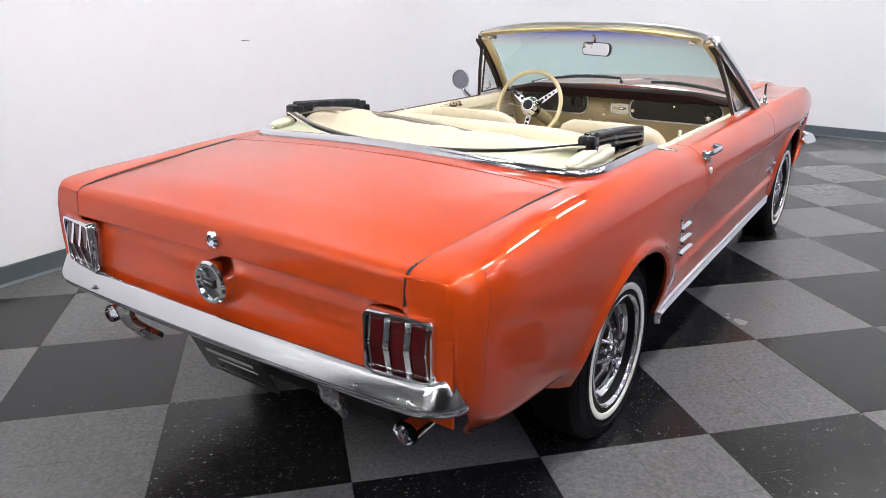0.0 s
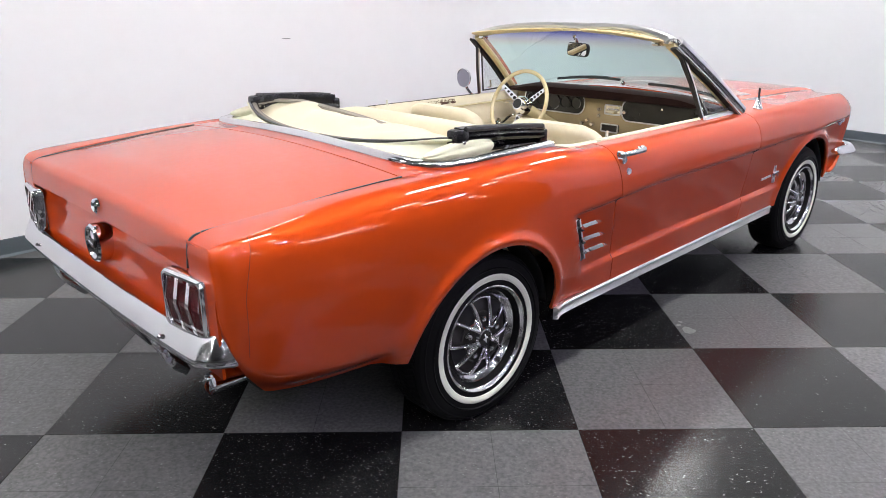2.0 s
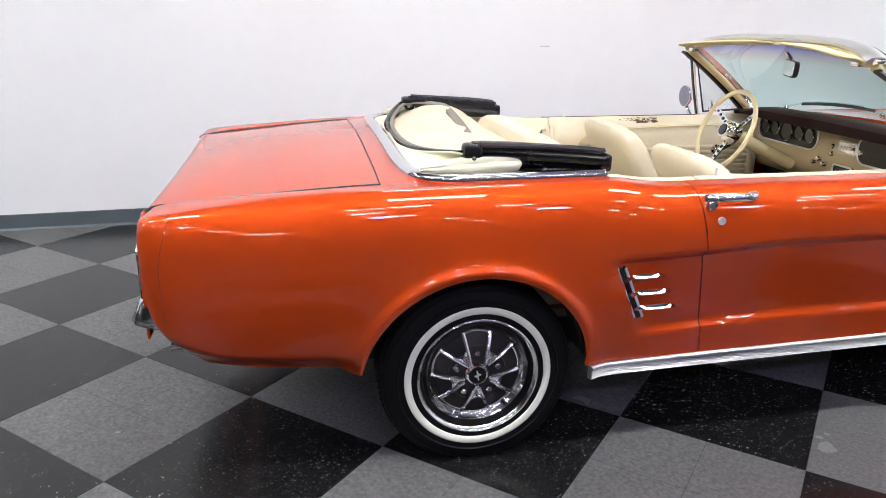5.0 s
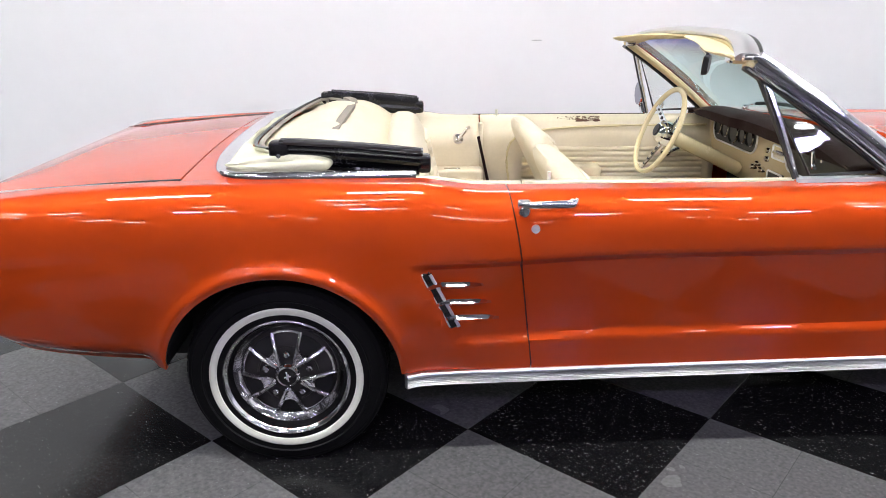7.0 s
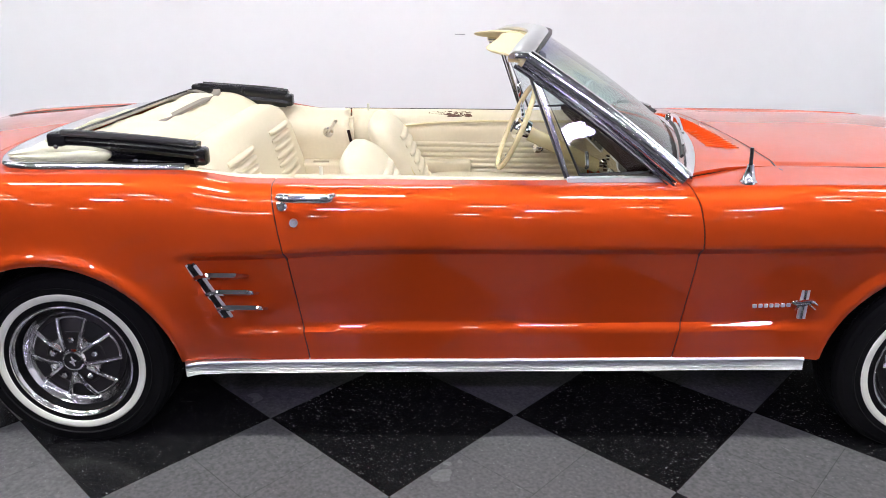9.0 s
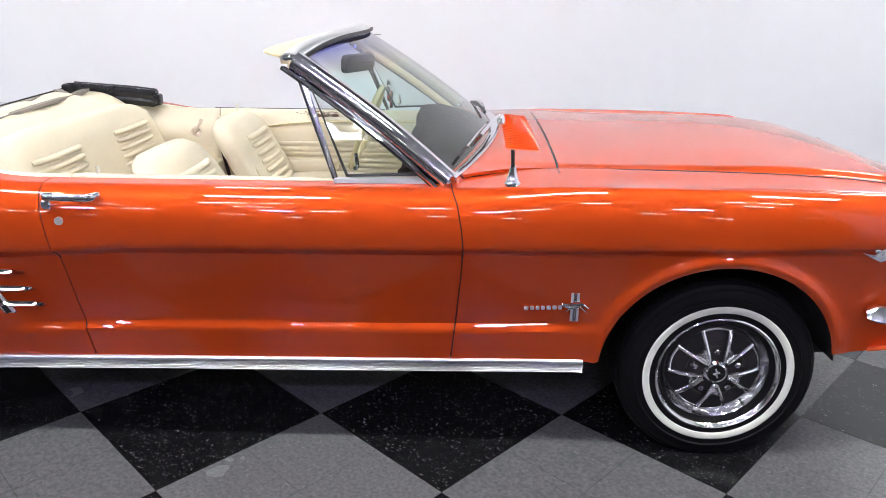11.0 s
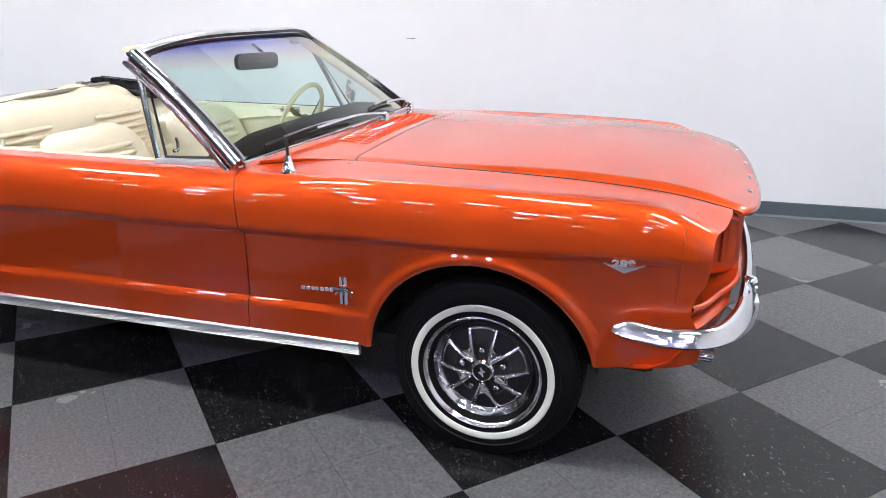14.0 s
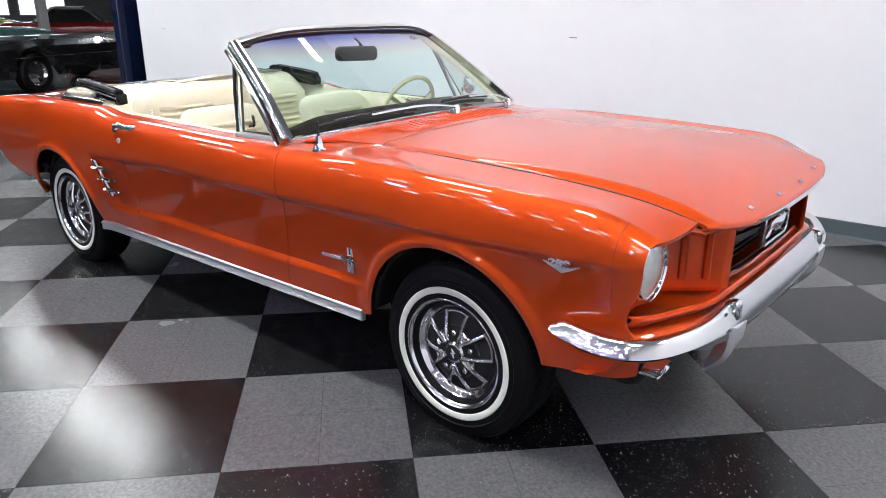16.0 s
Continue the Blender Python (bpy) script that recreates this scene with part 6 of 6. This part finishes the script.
def bundle(y0, z0, d, h, half, seed):
    rings = []
    for j in range(31):
        s = -1 + 2 * j / 30
        e = (1 - abs(s) ** 8) ** (1 / 8) if abs(s) < 1 else 0.25
        ring = []
        for i in range(20):
            a = 2 * math.pi * i / 20
            c, sn = math.cos(a), math.sin(a)
            k = 1 + 0.22 * noise.noise(Vector((s * 4 + seed, c * 1.3, sn * 1.3)))
            ring.append(Vector((half * s, y0 + d * c * k * max(0.3, e), z0 + h * sn * k * max(0.3, e) - 0.012 * s * s)))
        rings.append(ring)
    return capped(rings)


part("folded_cloth", bundle(-1.27, 0.875, 0.17, 0.042, 0.60, 1.0), CREAM, top, "folded cream lining", sharp=70)
lie = herm((0.0, 0.925), (0.08, 0.932), (0.25, 0.958), (0.42, 0.966), (0.62, 0.955), (0.82, 0.918), (1.0, 0.865))


def lining():
    """The headlining, heaped over the well with a raised fold on the driver's side."""
    rows = []
    for j in range(33):
        v = j / 32
        row = []
        for s in np.linspace(-1, 1, 61):
            x = 0.615 * s
            y = lerp(bow_at(x).y + 0.020, -1.03 - 0.05 * smooth(-0.2, 0.9, s), v)
            side_lift = 0.030 * abs(s) ** 3 * (1 - v) ** 2
            fold = 0.034 * math.exp(-((x + 0.40) / 0.075) ** 2 - ((y + 1.30) / 0.10) ** 2) + 0.016 * math.exp(-((x + 0.18) / 0.16) ** 2 - ((y + 1.36) / 0.07) ** 2)
            z = lie(v) + side_lift + fold - 0.022 * smooth(0.25, 0.95, s) * smooth(0.1, 0.5, v)
            z += 0.010 * noise.noise(Vector((s * 2.6, v * 3.5, 2.0))) + 0.005 * noise.noise(Vector((s * 8, v * 6, 5.0))) + 0.004 * math.sin(9 * v + 3 * s) * smooth(0.5, 1.0, abs(s))
            row.append(Vector((x, y, z)))
        rows.append(row)
    return grid_mesh(rows)


part("roof_lining", lining(), CREAM, top, "cream headlining heaped over the well", thick=0.006, sharp=70)
bow = [bow_at(x) for x in np.linspace(0.650, -0.650, 41)]
part("rear_bow", sweep(bow, [(-0.006, -0.006), (0.006, -0.007), (0.007, 0.003), (0.002, 0.006), (-0.006, 0.004)]), RAIL, top, "black rear bow")
part("bow_binding", sweep([p + Vector((0, 0.020, -0.002)) for p in bow], circle(0.010, 8, 0.006), up=(0, 0, 1)), GREY_CLOTH, top, "grey binding tape")
part("middle_bow", sweep(ride([(-0.630, -1.30, 0.985), (-0.50, -1.262, 0.990), (-0.40, -1.255, 0.985), (-0.10, -1.270, 0.972), (0.20, -1.286, 0.950), (0.42, -1.290, 0.935)], 6), [(-0.018, -0.006), (0.018, -0.006), (0.016, 0.005), (-0.016, 0.006)]), GREY_CLOTH, top, "grey taped middle bow")
part("strap", sweep(ride([(-0.605, -1.395, 0.978), (-0.56, -1.40, 0.988), (-0.50, -1.365, 0.999), (-0.43, -1.31, 1.000), (-0.40, -1.26, 0.990)], 6), [(-0.014, -0.003), (0.014, -0.003), (0.014, 0.003), (-0.014, 0.003)]), GREY_CLOTH, top, "grey webbing strap")


def rail(side):
    r = new("side_rail")
    r.parent = car
    r["label"] = "folded black roof rail"
    X = side * 0.655
    section = [(-0.022, -0.024), (0.016, -0.026), (0.024, -0.016), (0.016, -0.010), (0.024, -0.004), (0.018, 0.004), (0.024, 0.012), (0.014, 0.022), (-0.018, 0.024), (-0.024, 0.0)]
    line = ride([(X, -1.390, 0.992), (X, -1.30, 0.989), (X + 0.004 * side, -1.1, 0.974), (X + 0.004 * side, -0.965, 0.960)], 6)
    if side < 0:
        section = [(-a, b) for a, b in section][::-1]
    part("upper_rail", sweep(line, section), RAIL, r, sharp=25)
    line = ride([(X - 0.01 * side, -1.36, 0.955), (X - 0.01 * side, -1.1, 0.940), (X - 0.01 * side, -0.955, 0.926)], 6)
    part("lower_rail", sweep(line, [(a * 0.8, b * 0.55) for a, b in section]), RAIL, r, sharp=25)
    part("rail_end", block((0.050, 0.040, 0.055), (X, -0.960, 0.940), 0.010), RAIL, r)
    part("rail_slat", sweep(ride([(X - 0.004 * side, -1.34, 0.934), (X - 0.004 * side, -1.12, 0.922), (X - 0.004 * side, -0.975, 0.912)], 5), [(-0.014, -0.006), (0.016, -0.006), (0.018, 0.004), (-0.014, 0.006)]), RAIL, r, sharp=25)
    part("rail_link", sweep([(X + 0.014 * side, -1.17, 0.925), (X + 0.014 * side, -1.00, 0.917)], [(-0.003, -0.006), (0.003, -0.006), (0.003, 0.006), (-0.003, 0.006)]), STEEL, r, "bare steel link")
    part("hinge", block((0.056, 0.060, 0.075), (X, -1.392, 0.974), 0.012), RAIL, r)
    part("hinge_bolt", lathe([(0.0, 0.008), (0.004, 0.007), (0.005, 0.0003)], 12, "x", (X + 0.028, -1.392, 0.970)), STEEL, r)
    part("rubber_seal", sweep([p + Vector((0.020 * side, 0, 0.018)) for p in ride([(X, -1.375, 0.993), (X, -1.1, 0.976), (X, -0.97, 0.962)], 6)], circle(0.009, 8)), BLACK, r)
    return r


for side in (1, -1):
    rail(side)


def side_flap(side):
    """Roof cloth rolled up beside the rail, creased along its length and blunt at its front end."""
    rings = []
    for j in range(27):
        t = j / 26
        e = math.sqrt(max(0.02, 1 - abs(2 * t - 1) ** (7 if t > 0.5 else 2.6)))
        y = lerp(-1.555, -1.235, t) if side > 0 else lerp(-1.52, -1.25, t)
        ring = []
        for i in range(24):
            a = 2 * math.pi * i / 24
            k = 1 + 0.12 * noise.noise(Vector((t * 4, math.cos(a) * 1.6, math.sin(a) * 1.6 + side))) - 0.30 * math.exp(-((a - 0.15 - 0.7 * t) / 0.22) ** 2) - 0.16 * math.exp(-((a - 1.3 - 0.5 * t) / 0.18) ** 2)
            ring.append(Vector((side * (0.664 + 0.034 * math.cos(a) * e * k), y, lerp(0.940, 0.946, t) + lerp(0.018, 0.030, smooth(0, 0.5, t)) * math.sin(a) * e * k)))
        rings.append(ring)
    return capped(rings)


for side in (1, -1):
    part("cloth_fold", side_flap(side), CREAM_TOP, top, "bunched pale cream cloth", sharp=70)


# ---- other cars in the hall beyond the end of the white wall ----
def parked_car(name_label, paint, at, turn, length=4.6, roof=True, height=1.0, roof_paint=None):
    c = thing("parked_car", name_label, "car", at, "parked cars")
    c.rotation_euler = (0, 0, radians(turn))
    half = length / 2
    wide = herm((-half, 0.70), (-half + 0.3, 0.84), (0, 0.88), (half - 0.4, 0.84), (half, 0.70))
    belt = herm((-half, 0.72 * height), (-half + 0.25, 0.86 * height), (-0.6, 0.90 * height), (half - 0.8, 0.90 * height), (half, 0.72 * height))

    def shell():
        rows = []
        for y in np.linspace(-half, half, 37):
            w, b = wide(y), belt(y)
            low = 0.26
            for yc in (-half * 0.6, half * 0.6):
                if abs(y - yc) < 0.36:
                    low = max(low, 0.31 + math.sqrt(0.36 ** 2 - (y - yc) ** 2))
            ring = [Vector((x * w, y, lerp(low, b, z))) for x, z in ((-0.92, 0), (-1, 0.45), (-0.97, 0.8), (-0.86, 0.97), (-0.5, 1.02), (0, 1.04), (0.5, 1.02), (0.86, 0.97), (0.97, 0.8), (1, 0.45), (0.92, 0))]
            rows.append(ring)
        bm = grid_mesh(rows)
        for r in (rows[0], rows[-1]):
            bm.faces.new([bm.verts.new(p) for p in r])
        return bm
    part("body", shell(), paint, c, sharp=30)
    if roof:
        rows = []
        for z, y0, y1, w in ((0.88, -1.30, 0.62, 0.72), (1.05, -1.12, 0.40, 0.66), (1.24, -0.85, 0.12, 0.58), (1.30, -0.66, -0.06, 0.48)):
            rows.append([Vector((x, y, z * height)) for x, y in ((-w, y0 + 0.1), (-w * 0.85, y0), (w * 0.85, y0), (w, y0 + 0.1), (w, y1 - 0.1), (w * 0.85, y1), (-w * 0.85, y1), (-w, y1 - 0.1))])
        part("glasshouse", capped(rows), SOFT_BLACK, c, "dark windows", sharp=25)
        part("roof", block((0.98, 0.74, 0.05), (0, -0.36, 1.30 * height), 0.024), roof_paint or paint, c)
        for s in (-1, 1):
            part("roof_pillar", tube([(s * 0.70, 0.52, 0.92 * height), (s * 0.52, 0.02, 1.29 * height)], 0.022, 8), CHROME, c)
            part("roof_pillar", tube([(s * 0.70, -1.20, 0.92 * height), (s * 0.52, -0.72, 1.29 * height)], 0.045, 8), roof_paint or paint, c)
    for s in (-1, 1):
        for y in (-half * 0.6, half * 0.6):
            w = part("wheel", lathe([(-0.09, 0.20), (-0.10, 0.29), (-0.07, 0.325), (0.07, 0.325), (0.10, 0.29), (0.09, 0.20)], 32, "x", (s * 0.74, y, 0.32)), RUBBER, c)
            part("hub_cap", lathe([(0.085 * s, 0.205), (0.095 * s, 0.19), (0.06 * s, 0.15), (0.08 * s, 0.05), (0.08 * s, 0.0004)], 28, "x", (s * 0.74, y, 0.32)), CHROME, w)
        part("side_strip", sweep([(s * (wide(y) + 0.004), y, 0.58) for y in np.linspace(-half + 0.5, half - 0.5, 12)], circle(0.010, 6)), CHROME, c)
        part("head_lamp", lathe([(half - 0.02, 0.085), (half + 0.02, 0.08), (half + 0.035, 0.0004)], 20, "y", (s * 0.55, 0, 0.62)), LAMP_GLASS, c)
    for y in (-half - 0.05, half + 0.05):
        part("bumper", sweep(ride([(-0.82, y * 0.96, 0.46), (-0.5, y, 0.46), (0.5, y, 0.46), (0.82, y * 0.96, 0.46)], 5), circle(0.045, 8, 0.055)), CHROME, c)
    return c


RED_CAR = surface("dark_red_car_paint", (0.30, 0.008, 0.010), 0.3, 0.1, 1.0)
TEAL_CAR = surface("grey_teal_car_paint", (0.14, 0.24, 0.26), 0.3, 0.3, 1.0)
BLACK_CAR = surface("black_car_paint", (0.006, 0.006, 0.007), 0.25, 0.0, 1.0)
parked_car("black classic open car with chrome hub caps", BLACK_CAR, (-3.32, -11.36, 0), 113.6, 4.4, False, 0.95)
parked_car("grey-teal classic car beside a black open car", TEAL_CAR, (-2.7, -15.0, 0), 114, 4.8, False)
parked_car("dark red classic car with a bright roof pillar", RED_CAR, (-7.6, -19.6, 0), 62, 4.6, True, 1.0, LAMP_CASE)
LIME_CAR = surface("yellow_green_car_paint", (0.30, 0.36, 0.03), 0.3, 0.0, 1.0)
parked_car("yellow-green car far down the hall", LIME_CAR, (-6.4, -27.5, 0), 70)
post = part("steel_column", block((0.22, 0.22, 5.2), (-5.9, -18.2, 2.6), 0.01), LAMP_CASE)
tagged(post, "pale painted steel column of the hall", "column")
panel = part("partition_panel", block((0.66, 0.10, 3.2), (-2.29, -6.30, 1.60), 0.01, Matrix.Rotation(radians(12), 4, "Z")), NAVY)
tagged(panel, "glossy navy partition panel at the end of the white wall", "partition")


# ---- floor tiles: squares near the car each their own piece, the rest in one sheet ----
def tile_mesh(name, material):
    h, c, t = TILE / 2 - 0.0006, 0.0012, 0.006
    bm = bmesh.new()
    low = [bm.verts.new((x * h, y * h, 0)) for x, y in ((-1, -1), (1, -1), (1, 1), (-1, 1))]
    mid = [bm.verts.new((x * h, y * h, t - c * 0.4)) for x, y in ((-1, -1), (1, -1), (1, 1), (-1, 1))]
    top = [bm.verts.new((x * (h - c), y * (h - c), t)) for x, y in ((-1, -1), (1, -1), (1, 1), (-1, 1))]
    for a, b in ((low, mid), (mid, top)):
        for i in range(4):
            bm.faces.new((a[i], a[(i + 1) % 4], b[(i + 1) % 4], b[i]))
    bm.faces.new(top)
    me = bpy.data.meshes.new(name)
    bm.to_mesh(me)
    bm.free()
    me.materials.append(material)
    return me


TILE_TURN = math.atan2(WAY_U.y, WAY_U.x)
grey_tile, black_tile = tile_mesh("floor_tile_grey", TILE_GREY), tile_mesh("floor_tile_black", TILE_BLACK)
far_rows = {0: [], 1: []}
near_tiles = []
for i in range(-75, 76):
    for j in range(-75, 76):
        p = CORNER + WAY_U * (i + 0.5) + WAY_V * (j + 0.5)
        if not (-24.5 < p.x < 18.5 and -44.5 < p.y < 12.5):
            continue
        dark = (i + j) % 2
        d = max(abs(p.x - 0.3) / 3.6, abs(p.y - 0.5) / 4.4)
        near_tiles.append((d, p, dark))
near_tiles.sort(key=lambda q: q[0])
for d, p, dark in near_tiles[:296]:
    ob = new("floor_tile", black_tile if dark else grey_tile)
    ob.parent = floor
    ob.location = (p.x, p.y, -0.006)
    ob.rotation_euler = (0, 0, TILE_TURN)
for dark, me in ((0, TILE_GREY), (1, TILE_BLACK)):
    verts, faces = [], []
    h = TILE / 2 - 0.0006
    u, v = WAY_U.normalized() * h, WAY_V.normalized() * h
    for d, p, k in near_tiles[296:]:
        if k == dark:
            n0 = len(verts)
            verts += [p - u - v, p + u - v, p + u + v, p - u + v]
            faces.append((n0, n0 + 1, n0 + 2, n0 + 3))
    mesh = bpy.data.meshes.new("far_floor_tiles")
    mesh.from_pydata([tuple(q) for q in verts], [], faces)
    mesh.materials.append(me)
    ob = new("far_floor_tiles", mesh)
    ob.parent = floor
    tagged(ob, kind="stuff")
